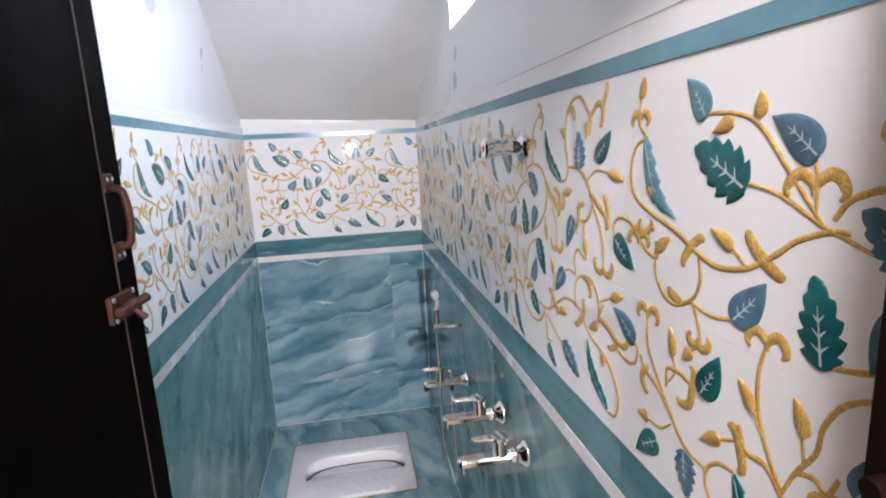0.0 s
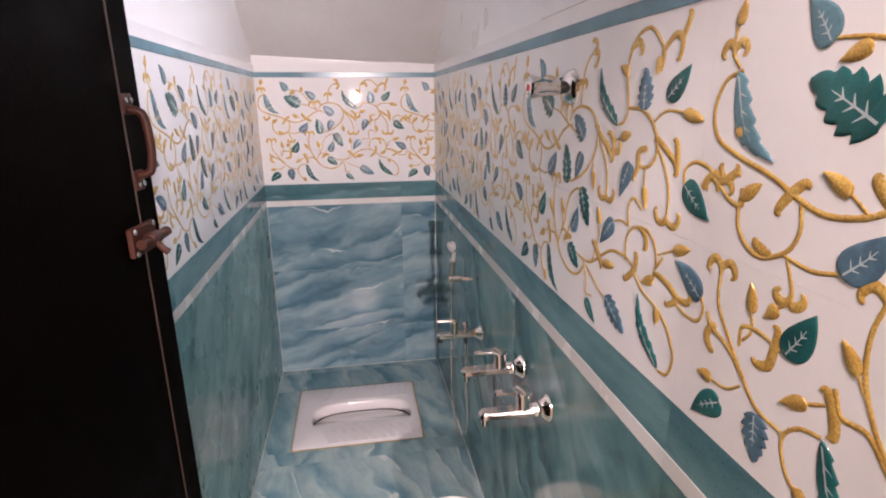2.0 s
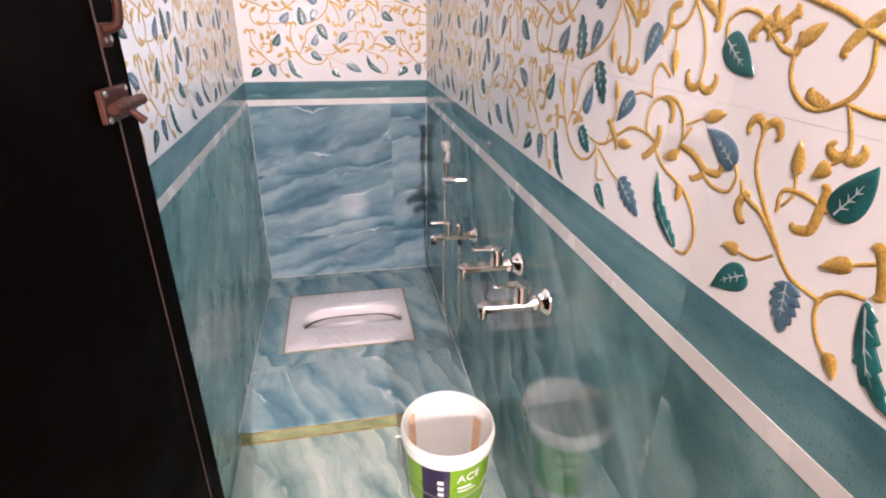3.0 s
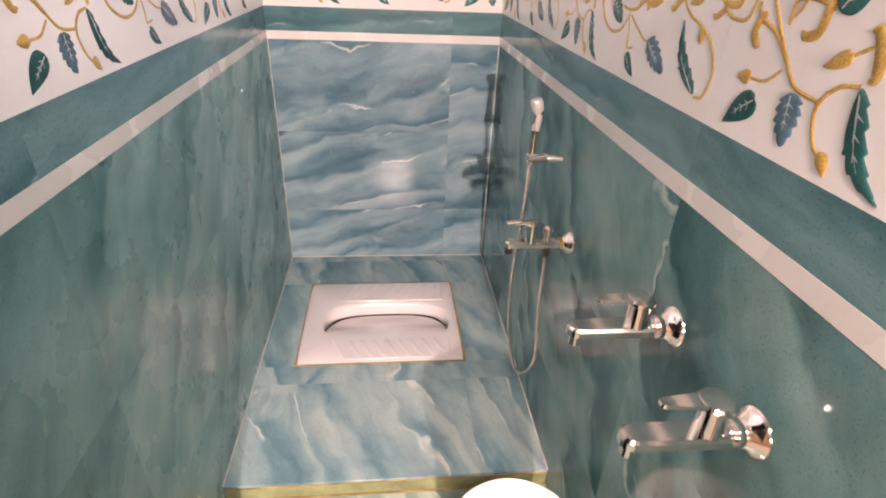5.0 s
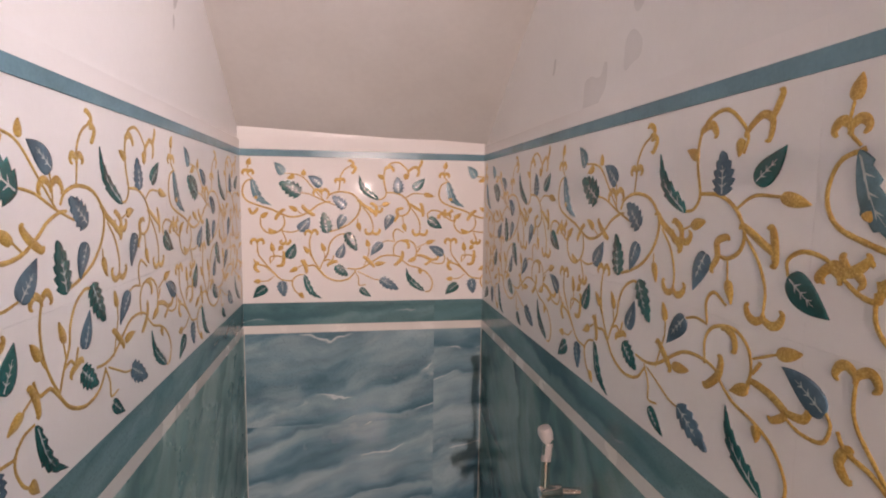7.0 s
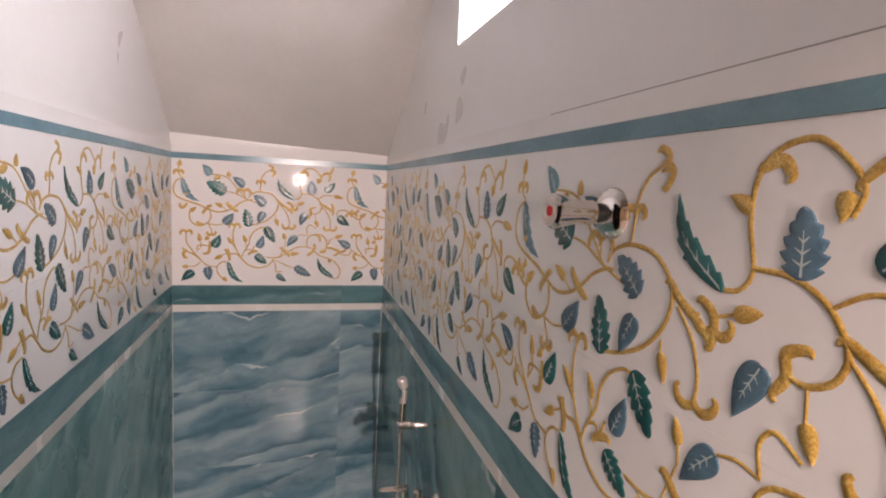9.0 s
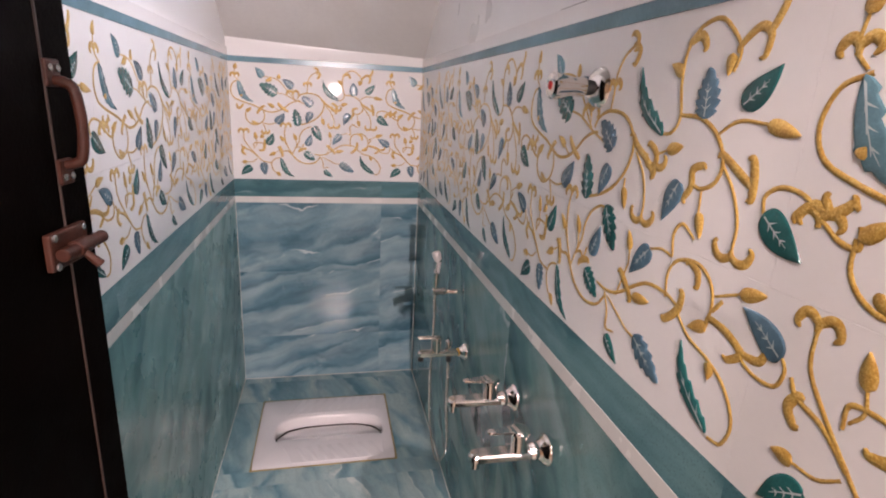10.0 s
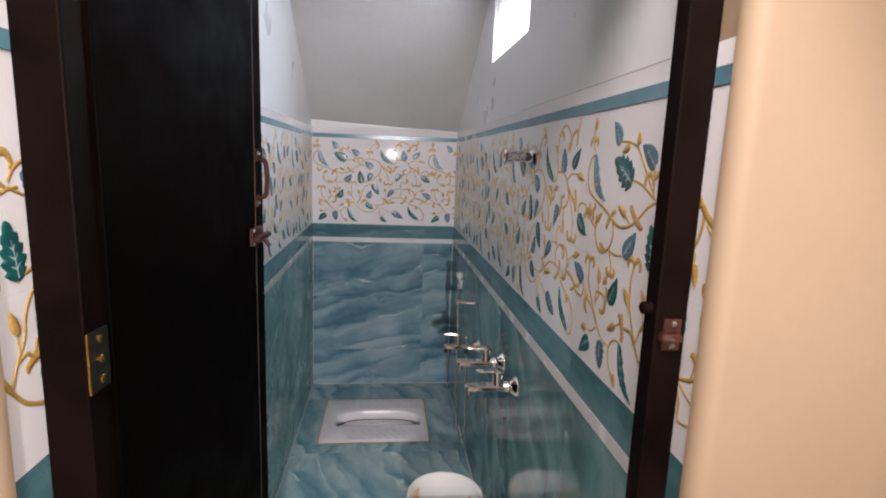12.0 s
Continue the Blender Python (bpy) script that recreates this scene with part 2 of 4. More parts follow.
def box(bm, lo, hi, bevel=0.0, m=None, mat=0):
    c = [(a + b) / 2 for a, b in zip(lo, hi)]
    s = [abs(b - a) for a, b in zip(lo, hi)]
    g = bmesh.ops.create_cube(bm, size=1, matrix=Matrix.Translation(c) @ Matrix.Diagonal((*s, 1)))
    vs = g["verts"]
    fs = {f for v in vs for f in v.link_faces}
    for f in fs:
        f.material_index = mat
    if bevel:
        es = list({e for v in vs for e in v.link_edges})
        r = bmesh.ops.bevel(bm, geom=es, offset=bevel, segments=2, affect="EDGES", profile=0.5)
        vs = list({v for f in r["faces"] for v in f.verts} | {v for v in vs if v.is_valid})
    if m:
        bmesh.ops.transform(bm, matrix=m, verts=vs)
    return bm


def lathe(bm, profile, segs=28, m=None, mat=0):
    """Turns (radius, height) pairs round z."""
    rings = []
    for r, z in profile:
        if r < 1e-6:
            rings.append([bm.verts.new((0, 0, z))])
        else:
            rings.append([bm.verts.new((r * math.cos(2 * math.pi * i / segs), r * math.sin(2 * math.pi * i / segs), z)) for i in range(segs)])
    for a, b in zip(rings, rings[1:]):
        for i in range(segs):
            j = (i + 1) % segs
            if len(a) == 1 and len(b) == 1:
                continue
            if len(a) == 1:
                f = bm.faces.new((a[0], b[i], b[j]))
            elif len(b) == 1:
                f = bm.faces.new((a[i], a[j], b[0]))
            else:
                f = bm.faces.new((a[i], a[j], b[j], b[i]))
            f.material_index = mat
    if m:
        bmesh.ops.transform(bm, matrix=m, verts=[v for ring in rings for v in ring])
    return bm


def rod(bm, a, b, r, segs=16, r2=None, soft=0.15):
    """A turned bar from a to b with softened ends."""
    a, b = Vector(a), Vector(b)
    d = (b - a).length
    r2 = r if r2 is None else r2
    m = Matrix.Translation(a) @ (b - a).to_track_quat("Z", "Y").to_matrix().to_4x4()
    e = min(soft * r, d * 0.3)
    return lathe(bm, [(0, 0), (r - e, 0), (r, e), (r2, d - e), (max(r2 - e, 1e-4), d), (0, d)], segs, m)


def smooth_line(pts, per=6):
    """Points along a smooth curve through the given ones."""
    p = [Vector(q) for q in pts]
    p = [2 * p[0] - p[1]] + p + [2 * p[-1] - p[-2]]
    out = []
    for a, b, c, d in zip(p, p[1:], p[2:], p[3:]):
        for k in range(per):
            t = k / per
            out.append(0.5 * (2 * b + (c - a) * t + (2 * a - 5 * b + 4 * c - d) * t * t + (3 * b - a - 3 * c + d) * t ** 3))
    return out + [p[-2]]


def tube(bm, pts, r, segs=8, per=6, squash=1.0):
    line = smooth_line(pts, per)
    rings, side = [], None
    for i, q in enumerate(line):
        d = (line[min(i + 1, len(line) - 1)] - line[max(i - 1, 0)]).normalized()
        side = (side - d * side.dot(d)).normalized() if side else d.orthogonal().normalized()
        up = d.cross(side)
        rings.append([bm.verts.new(q + r * (math.cos(2 * math.pi * k / segs) * side + squash * math.sin(2 * math.pi * k / segs) * up)) for k in range(segs)])
    for a, b in zip(rings, rings[1:]):
        for k in range(segs):
            bm.faces.new((a[k], a[(k + 1) % segs], b[(k + 1) % segs], b[k]))
    bm.faces.new(rings[0])
    bm.faces.new(rings[-1])
    return bm


# ---- the shell ----
HALF, BACK, FRONT = 0.44, 3.0, 0.345      # room half width, back wall, outer face of the front wall
PLAT, PLAT_Y = 0.06, 1.80                 # height and front of the platform
Z_WHITE, Z_BAND, Z_DECOR, Z_JOINT, Z_BORDER, Z_TOP, Z_CAP = 1.004, 1.034, 1.117, 1.350, 1.642, 1.666, 1.698
CORE = 0.007                              # tile thickness in front of the wall
TALL = 2.75


def slab(name, lo, hi, mat, label, holes=(), axis=0):
    """A wall of four or more blocks round rectangular holes, in one mesh. holes: (a0, a1, z0, z1) along the wall's length."""
    bm = bmesh.new()
    cuts = sorted({lo[axis], hi[axis], *[h[0] for h in holes], *[h[1] for h in holes]})
    for a, b in zip(cuts, cuts[1:]):
        spans = [(lo[2], hi[2])]
        for h in holes:
            if h[0] <= a and b <= h[1]:
                spans = [s for z0, z1 in spans for s in ((z0, min(z1, h[2])), (max(z0, h[3]), z1)) if s[1] - s[0] > 1e-4]
        for z0, z1 in spans:
            p, q = list(lo), list(hi)
            p[axis], q[axis], p[2], q[2] = a, b, z0, z1
            box(bm, p, q)
    bmesh.ops.remove_doubles(bm, verts=bm.verts[:], dist=1e-5)
    return thing(name, label, "wall", bm, mat, kind="structure")


WIN = (1.42, 2.0, 1.945, 2.235)
wall_right = slab("wall_east", (HALF + CORE, FRONT + 0.02, -0.1), (HALF + 0.16, BACK + 0.2, TALL), plaster, "white plastered wall tiled below with leaf relief tiles", [WIN], 1)
wall_left = slab("wall_west", (-HALF - 0.16, FRONT + 0.02, -0.1), (-HALF - CORE, BACK + 0.2, TALL), plaster, "white plastered wall tiled below with leaf relief tiles", (), 1)
wall_back = slab("wall_north", (-HALF - CORE, BACK + CORE, -0.1), (HALF + CORE, BACK + 0.2, TALL), plaster, "white wall end tiled in marble and leaf relief", (), 0)

# ceiling: a slope under the stairs, lower at the back and on one side, then flat
bm = bmesh.new()
grid = []
for i in range(13):
    t = i / 12
    y = 3.02 - 1.55 * t
    row = []
    for j in range(7):
        s = j / 6
        zl, zr = 1.737 + 1.02 * t + 0.05 * math.sin(t * 3.1), 1.690 + 0.86 * t + 0.05 * math.sin(t * 3.1)
        row.append(bm.verts.new((-HALF - 0.05 + s * (2 * HALF + 0.1), y, min(TALL - 0.02, zl + (zr - zl) * s))))
    grid.append(row)
for a, b in zip(grid, grid[1:]):
    for j in range(6):
        bm.faces.new((a[j], a[j + 1], b[j + 1], b[j]))
ext = bmesh.ops.extrude_face_region(bm, geom=bm.faces[:])
bmesh.ops.translate(bm, vec=(0, 0.05, 0.12), verts=[v for v in ext["geom"] if isinstance(v, bmesh.types.BMVert)])
thing("ceiling_slope", "grey plastered ceiling sloping down under a stair", "ceiling", bm, grey_plaster, kind="structure", smooth=True)
bm = box(bmesh.new(), (-HALF - 0.1, FRONT, 2.55), (HALF + 0.1, 1.75, 2.75))
thing("ceiling", "grey plastered flat ceiling", "ceiling", bm, grey_plaster, kind="structure")

# floor
bm = box(bmesh.new(), (-HALF - CORE, FRONT - 0.02, -0.2), (HALF + CORE, BACK, -0.008))
floor = thing("floor", "wet-room floor of green-blue marble tiles", "floor", bm, grout, kind="structure")
bm = bmesh.new()
PAN = (-0.318, 0.262, 2.262, 2.762)
for lo, hi in (((-HALF, PLAT_Y + 0.008, -0.006), (PAN[0] + 0.03, BACK, PLAT - 0.008)), ((PAN[1] - 0.03, PLAT_Y + 0.008, -0.006), (HALF, BACK, PLAT - 0.008)),
               ((PAN[0] + 0.03, PLAT_Y + 0.008, -0.006), (PAN[1] - 0.03, PAN[2] + 0.03, PLAT - 0.008)), ((PAN[0] + 0.03, PAN[3] - 0.03, -0.006), (PAN[1] - 0.03, BACK, PLAT - 0.008))):
    box(bm, lo, hi)
platform = thing("platform", "low raised platform of blue-green marble with stained grout", "step", bm, dirty_grout, kind="structure")

# hall outside the door
for name, lo, hi in (("hall_wall_east", (1.5, -2.6, 0), (1.6, FRONT, TALL)), ("hall_wall_west", (-1.6, -2.6, 0), (-1.5, FRONT, TALL)), ("hall_wall_south", (-1.6, -2.7, 0), (1.6, -2.6, TALL))):
    thing(name, "plain cream painted hall wall", "wall", box(bmesh.new(), lo, hi), cream, kind="structure")
thing("hall_ceiling", "plain white hall ceiling", "ceiling", box(bmesh.new(), (-1.6, -2.7, TALL), (1.6, FRONT + 0.2, TALL + 0.1)), plaster, kind="structure")
thing("hall_floor", "plain tiled hall floor", "floor", box(bmesh.new(), (-1.6, -2.7, -0.2), (1.6, FRONT - 0.02, -0.001)), hall_floor_m, kind="structure")


def hall_front(name, x0, x1, z0, z1, corner):
    """Outer face of the front wall, with a plastered round at the opening's edge."""
    sign = 1 if corner > 0 else -1
    lip, out = corner - sign * 0.007, FRONT - 0.030
    xs = sorted((lip, x1 if sign > 0 else x0))
    bm = box(bmesh.new(), (xs[0], out, z0), (xs[1], FRONT - 0.001, z1), 0.0)
    es = [e for e in bm.edges if all(abs(v.co.x - lip) < 1e-5 and abs(v.co.y - out) < 1e-5 for v in e.verts)]
    bmesh.ops.bevel(bm, geom=es, offset=0.026, segments=8, affect="EDGES", profile=0.5)
    box(bm, (x0, FRONT - 0.001, z0), (x1, FRONT + 0.12, z1), 0.0)
    return thing(name, "cream painted wall with a rounded plaster corner", "wall", bm, cream, kind="structure", smooth=True)


hall_front("hall_wall_north_east", HALF + 0.001, 1.5, 0, TALL, HALF + 0.001)
hall_front("hall_wall_north_west", -1.5, -HALF - 0.001, 0, TALL, -HALF - 0.001)
thing("hall_wall_over_door", "cream painted wall over the door", "wall", box(bmesh.new(), (-HALF - 0.001, FRONT, 2.12), (HALF + 0.001, FRONT + 0.12, TALL)), cream, kind="structure")

# window: opening with a pane and a thin frame
y0, y1, z0, z1 = WIN
bm = bmesh.new()
for lo, hi in (((0.460, y0, z0), (0.475, y0 + 0.008, z1)), ((0.460, y1 - 0.008, z0), (0.475, y1, z1)), ((0.460, y0 + 0.008, z0), (0.475, y1 - 0.008, z0 + 0.008)), ((0.460, y0 + 0.008, z1 - 0.008), (0.475, y1 - 0.008, z1))):
    box(bm, lo, hi, 0.002)
window = thing("window_1", "small bright ventilator window high in the wall", "window", bm, pail, kind="structure")
gm, gn, gl, gb = nodes("window_glass")
gb.inputs["Transmission Weight"].default_value, gb.inputs["Roughness"].default_value, gb.inputs["Base Color"].default_value = 1.0, 0.25, (0.95, 0.97, 1, 1)
pane = part("pane", box(bmesh.new(), (0.465, y0 + 0.006, z0 + 0.006), (0.469, y1 - 0.006, z1 - 0.006)), gm, window, "frosted pane")
pane.visible_shadow = False
em, en, el_, eb = nodes("white_sky_glow")
eb.inputs["Base Color"].default_value = (0.8, 0.85, 0.9, 1)
eb.inputs["Emission Color"].default_value, eb.inputs["Emission Strength"].default_value = (0.92, 0.96, 1, 1), SKY_GLOW
thing("backdrop", "overexposed white sky outside the window", "sky", box(bmesh.new(), (1.3, 0.2, 1.2), (1.31, 3.4, 3.6)), em, kind="structure")

# ---- door and frame ----


def screw(parent, at, normal, r=0.0042):
    n = Vector(normal).normalized()
    part("screw", rod(bmesh.new(), Vector(at) - n * 0.001, Vector(at) + n * 0.0022, r, 12), steel, parent, "steel screw head", smooth=True)


door_frame = thing("door_1", "dark brown painted door frame set in a tiled opening", "door frame", kind="structure")
part("jamb", box(bmesh.new(), (-0.4385, 0.415, 0), (-0.380, 0.500, 2.08), 0.003), frame_brown, door_frame)
part("jamb", box(bmesh.new(), (0.392, 0.383, 0), (0.4385, 0.418, 2.08), 0.003), frame_brown, door_frame)
part("head", box(bmesh.new(), (-0.4385, 0.40, 2.08), (0.4385, 0.48, 2.14), 0.003), frame_brown, door_frame)
keeper = part("keeper", box(bmesh.new(), (0.404, 0.3800, 1.278), (0.430, 0.3832, 1.324), 0.001), oxide, door_frame, "brown bolt keeper with two screws")
part("staple", tube(bmesh.new(), [(0.402, 0.383, 1.300), (0.403, 0.374, 1.300), (0.414, 0.370, 1.300), (0.425, 0.373, 1.300), (0.427, 0.383, 1.300)], 0.0075, 10, 5, 0.5), oxide, keeper, smooth=True)
for z in (1.285, 1.317):
    screw(keeper, (0.418, 0.3798, z), (0, -1, 0))
part("catch", rod(bmesh.new(), (0.393, 0.40, 1.335), (0.378, 0.40, 1.335), 0.009, 18), frame_brown, door_frame, smooth=True)

# door leaf, swung into the room; local x runs from the hinge to the free edge, local y is the face towards the room's middle
DOOR = pose(-0.373, 0.470, 0.012, 0, 0, 85.8)
LEAF = 0.70
door = thing("door_leaf", "black-brown flush door standing open against the wall", "door", m=DOOR)
part("panel", box(bmesh.new(), (0, 0, 0), (LEAF, 0.030, 2.05), 0.002), door_black, door)
part("edging", box(bmesh.new(), (LEAF - 0.062, -0.0022, 0.0), (LEAF - 0.0595, 0.001, 2.05)), edge_brown, door, "thin vertical edging line")
part("edging", box(bmesh.new(), (LEAF - 0.0585, -0.0015, 0.001), (LEAF, 0.0, 2.049), 0.0006), door_black, door)
FX = LEAF - 0.048   # the ironwork's line
handle = part("handle", tube(bmesh.new(), [(FX, -0.004, 1.506), (FX, -0.016, 1.504), (FX + 0.001, -0.025, 1.495), (FX + 0.001, -0.029, 1.456), (FX + 0.001, -0.025, 1.417), (FX, -0.016, 1.408), (FX, -0.004, 1.406)], 0.0064, 10, 6), oxide, door, "brown painted pull handle", smooth=True)
for z in (1.514, 1.398):
    plate = part("foot", box(bmesh.new(), (FX - 0.016, -0.006, z - 0.016), (FX + 0.016, -0.0012, z + 0.016), 0.003), oxide, handle)
    for dx in (-0.008, 0.008):
        part("screw", rod(bmesh.new(), (FX + dx, -0.0055, z + (0.006 if z > 1.5 else -0.006)), (FX + dx, -0.0082, z + (0.006 if z > 1.5 else -0.006)), 0.0045, 12), steel, handle, "steel screw head", smooth=True)
BOLT_X = FX - 0.010
bolt = part("bolt", box(bmesh.new(), (BOLT_X - 0.056, -0.010, 1.286), (BOLT_X + 0.028, -0.0012, 1.332), 0.0025), oxide, door, "brown tower bolt on a block")
part("barrel", rod(bmesh.new(), (BOLT_X - 0.050, -0.018, 1.306), (BOLT_X + 0.048, -0.018, 1.306), 0.0082, 18), oxide, bolt, smooth=True)
part("sleeve", rod(bmesh.new(), (BOLT_X - 0.022, -0.017, 1.306), (BOLT_X + 0.012, -0.017, 1.306), 0.0105, 18), oxide, bolt, smooth=True)
part("knob", rod(bmesh.new(), (BOLT_X - 0.012, -0.022, 1.302), (BOLT_X - 0.004, -0.037, 1.282), 0.0042, 12, 0.0062), oxide, bolt, smooth=True)
for dx, z in ((-0.046, 1.326), (0.018, 1.326), (-0.046, 1.291), (0.018, 1.291)):
    part("screw", rod(bmesh.new(), (BOLT_X + dx, -0.0095, z), (BOLT_X + dx, -0.0122, z), 0.0045, 12), steel, bolt, "steel screw head", smooth=True)
for z in (0.25, 1.19, 1.85):
    hinge = part("hinge", box(bmesh.new(), (-0.054, 0.0000, z), (-0.010, 0.0020, z + 0.086), 0.0006), plain("hinge_iron", (0.05, 0.045, 0.04), 0.35, metal=0.8), door, "iron butt hinge with steel screws")
    part("plate_edge", box(bmesh.new(), (-0.0565, -0.0006, z), (-0.0535, 0.0022, z + 0.086), 0.0006), brass, hinge)
    for k in (0.014, 0.043, 0.072):
        part("screw", rod(bmesh.new(), (-0.030, 0.0005, z + k), (-0.030, -0.0026, z + k), 0.0055, 12), brass, hinge, "brass screw head", smooth=True)

# ---- squat pan ----
CX, CY = (PAN[0] + PAN[1]) / 2, (PAN[2] + PAN[3]) / 2
pan = thing("squat_toilet", "white ceramic squat toilet pan set in the platform", "toilet", m=pose(CX, CY, PLAT))


def pan_floor(y):
    """Height of the pan's sloping inner floor, flush with the rim at its near end."""
    k = min(1.0, max(0.0, (y + 0.098) / 0.140))
    return 0.0065 - 0.051 * k * k * (3 - 2 * k)


def pan_ring(bm, half, far, near, height, wide=0.0, segs=72):
    """One loop of the D-shaped opening: rounded at its far side, square at its near side."""
    ring, wide = [], max(wide, half)
    for i in range(segs):
        a = math.tau * i / segs
        c, s = math.cos(a), math.sin(a)
        x = (half if s >= 0 else half + (wide - half) * min(1.0, -4 * s)) * math.copysign(abs(c) ** 0.66, c)
        y = -0.045 + (far + 0.045) * s ** 0.62 if s >= 0 else -0.045 + (near + 0.045) * abs(s) ** 0.6
        ring.append(bm.verts.new((0.019 + x, y, height(y, s))))
    return ring


def join_rings(bm, loops):
    for a, b in zip(loops, loops[1:]):
        for i in range(len(a)):
            bm.faces.new((a[i], a[(i + 1) % len(a)], b[(i + 1) % len(a)], b[i]))
    return bm


def slit(s):
    """Width of the dark gap along the wall; it closes towards the near side."""
    return 0.0005 + 0.011 * min(1.0, max(0.0, (s + 0.12) / 0.45))


def pan_shell():
    bm = bmesh.new()
    w, d = (PAN[1] - PAN[0]) / 2, (PAN[3] - PAN[2]) / 2
    loops = []
    for inset, z in ((0.0, -0.03), (0.0, 0.002), (0.012, 0.007)):
        ring = []
        for i in range(72):
            c, s = math.cos(math.tau * i / 72), math.sin(math.tau * i / 72)
            k = (abs(c) ** 60 + abs(s) ** 60) ** (-1 / 60)
            ring.append(bm.verts.new((c * k * (w - inset), s * k * (d - inset), z)))
        loops.append(ring)
    loops.append(pan_ring(bm, 0.248, 0.106, -0.124, lambda y, s: 0.0072))
    loops.append(pan_ring(bm, 0.240, 0.099, -0.121, lambda y, s: 0.0050 if s > -0.2 else 0.0070))
    loops.append(pan_ring(bm, 0.235, 0.094, -0.119, lambda y, s: -0.001 if s > 0 else 0.0066))
    loops.append(pan_ring(bm, 0.233, 0.091, -0.118, lambda y, s: min(-0.003, pan_floor(y)) if s > -0.1 else 0.0062))
    return join_rings(bm, loops)


part("bowl", pan_shell(), ceramic, pan, smooth=True)
bm = bmesh.new()
loops = [pan_ring(bm, 0.222 * k, -0.014 + 0.094 * k, -0.014 - 0.113 * k, lambda y, s: pan_floor(y) + (0.0004 if s > -0.1 else 0.0014), 0.246 * k) for k in (1.0, 0.9, 0.75, 0.55, 0.3)]
join_rings(bm, loops)
bm.faces.new(loops[-1])
part("basin_floor", bm, ceramic, pan, smooth=True)
bm = bmesh.new()
lip = lambda y, s: min(-0.003, pan_floor(y)) if s > -0.1 else 0.0062
loops = [pan_ring(bm, 0.2332, 0.0912, -0.1182, lip), pan_ring(bm, 0.230, 0.090, -0.1180, lambda y, s: lip(y, s) - 4 * slit(s)),
         pan_ring(bm, 0.223, 0.081, -0.1175, lambda y, s: lip(y, s) - 4 * slit(s)), pan_ring(bm, 0.2215, 0.0795, -0.1168, lambda y, s: pan_floor(y))]
part("outlet", join_rings(bm, loops), slit_shade, pan, "dark wet gap along the basin wall", smooth=True)


def footrest_plate(corners, z0, z1):
    bm = bmesh.new()
    mid = sum((Vector(c) for c in corners), Vector((0, 0))) / 4
    loops = [[bm.verts.new((*(mid + (Vector(c) - mid) * k), z)) for c in corners] for k, z in ((1.0, z0), (1.0, z1 - 0.002), (0.975, z1))]
    join_rings(bm, loops)
    bm.faces.new(loops[-1])
    return bm


RIB = mesh_of("rib", box(bmesh.new(), (-0.008, -0.050, 0), (0.008, 0.050, 0.0030), 0.0014), ceramic, smooth=True)
for side, corners in ((1, ((-0.172, 0.112), (0.248, 0.112), (0.248, 0.236), (-0.112, 0.236))), (-1, ((-0.132, -0.236), (0.248, -0.236), (0.248, -0.128), (-0.180, -0.128)))):
    footrest = part("footrest", footrest_plate(corners, 0.005, 0.0092), ceramic, pan, "ribbed ceramic footrest")
    for i in range(8):
        part("rib", RIB, ceramic, footrest, m=Matrix.Translation((-0.098 + i * 0.044, side * 0.180, 0.0074)) @ Matrix.Rotation(radians(-24 * side), 4, "Z"))
bm = bmesh.new()
box(bm, (-0.292, -0.254, -0.002), (0.292, -0.2495, 0.004), 0.0012)
box(bm, (-0.292, 0.2495, -0.002), (0.292, 0.254, 0.003), 0.001)
box(bm, (-0.295, -0.254, -0.002), (-0.2905, 0.254, 0.003), 0.001)
box(bm, (0.2905, -0.254, -0.002), (0.297, 0.254, 0.004), 0.001)
part("sealant", bm, dirty_grout, pan, "yellowed grout line")

# ---- taps and shower on the right wall ----
WX = HALF


def flange(parent, y, z, r=0.033, x=WX):
    bm = lathe(bmesh.new(), [(0, 0.0), (r, 0.0), (r, 0.002), (r * 0.96, 0.005), (r * 0.82, 0.010), (r * 0.64, 0.016), (r * 0.56, 0.022), (0, 0.022)], 28, Matrix.Translation((x, y, z)) @ Matrix.Rotation(radians(-90), 4, "Y"))
    part("flange", bm, chrome, parent, "polished wall flange", smooth=True)


def flat_arm(x0, x1, y, z0, z1, tip, root, segs=14):
    """A flat tapering arm along x with a rounded free end at x0 and softened rims."""
    outline = [(x0 + tip - tip * math.sin(math.pi * i / segs), y + tip * math.cos(math.pi * i / segs)) for i in range(segs + 1)]
    outline = [(x1, y + root)] + outline + [(x1, y - root)]
    bm = bmesh.new()
    soft = (z1 - z0) * 0.22
    cx = (x0 + x1) / 2
    loops = []
    for z, inset in ((z0, soft), (z0 + soft, 0.0), (z1 - soft, 0.0), (z1, soft)):
        loops.append([bm.verts.new((cx + (px - cx) * (1 - inset / (x1 - x0) * 2), y + (py - y) * (1 - inset / root), z)) for px, py in outline])
    join_rings(bm, loops)
    bm.faces.new(loops[0])
    bm.faces.new(loops[-1])
    return bm


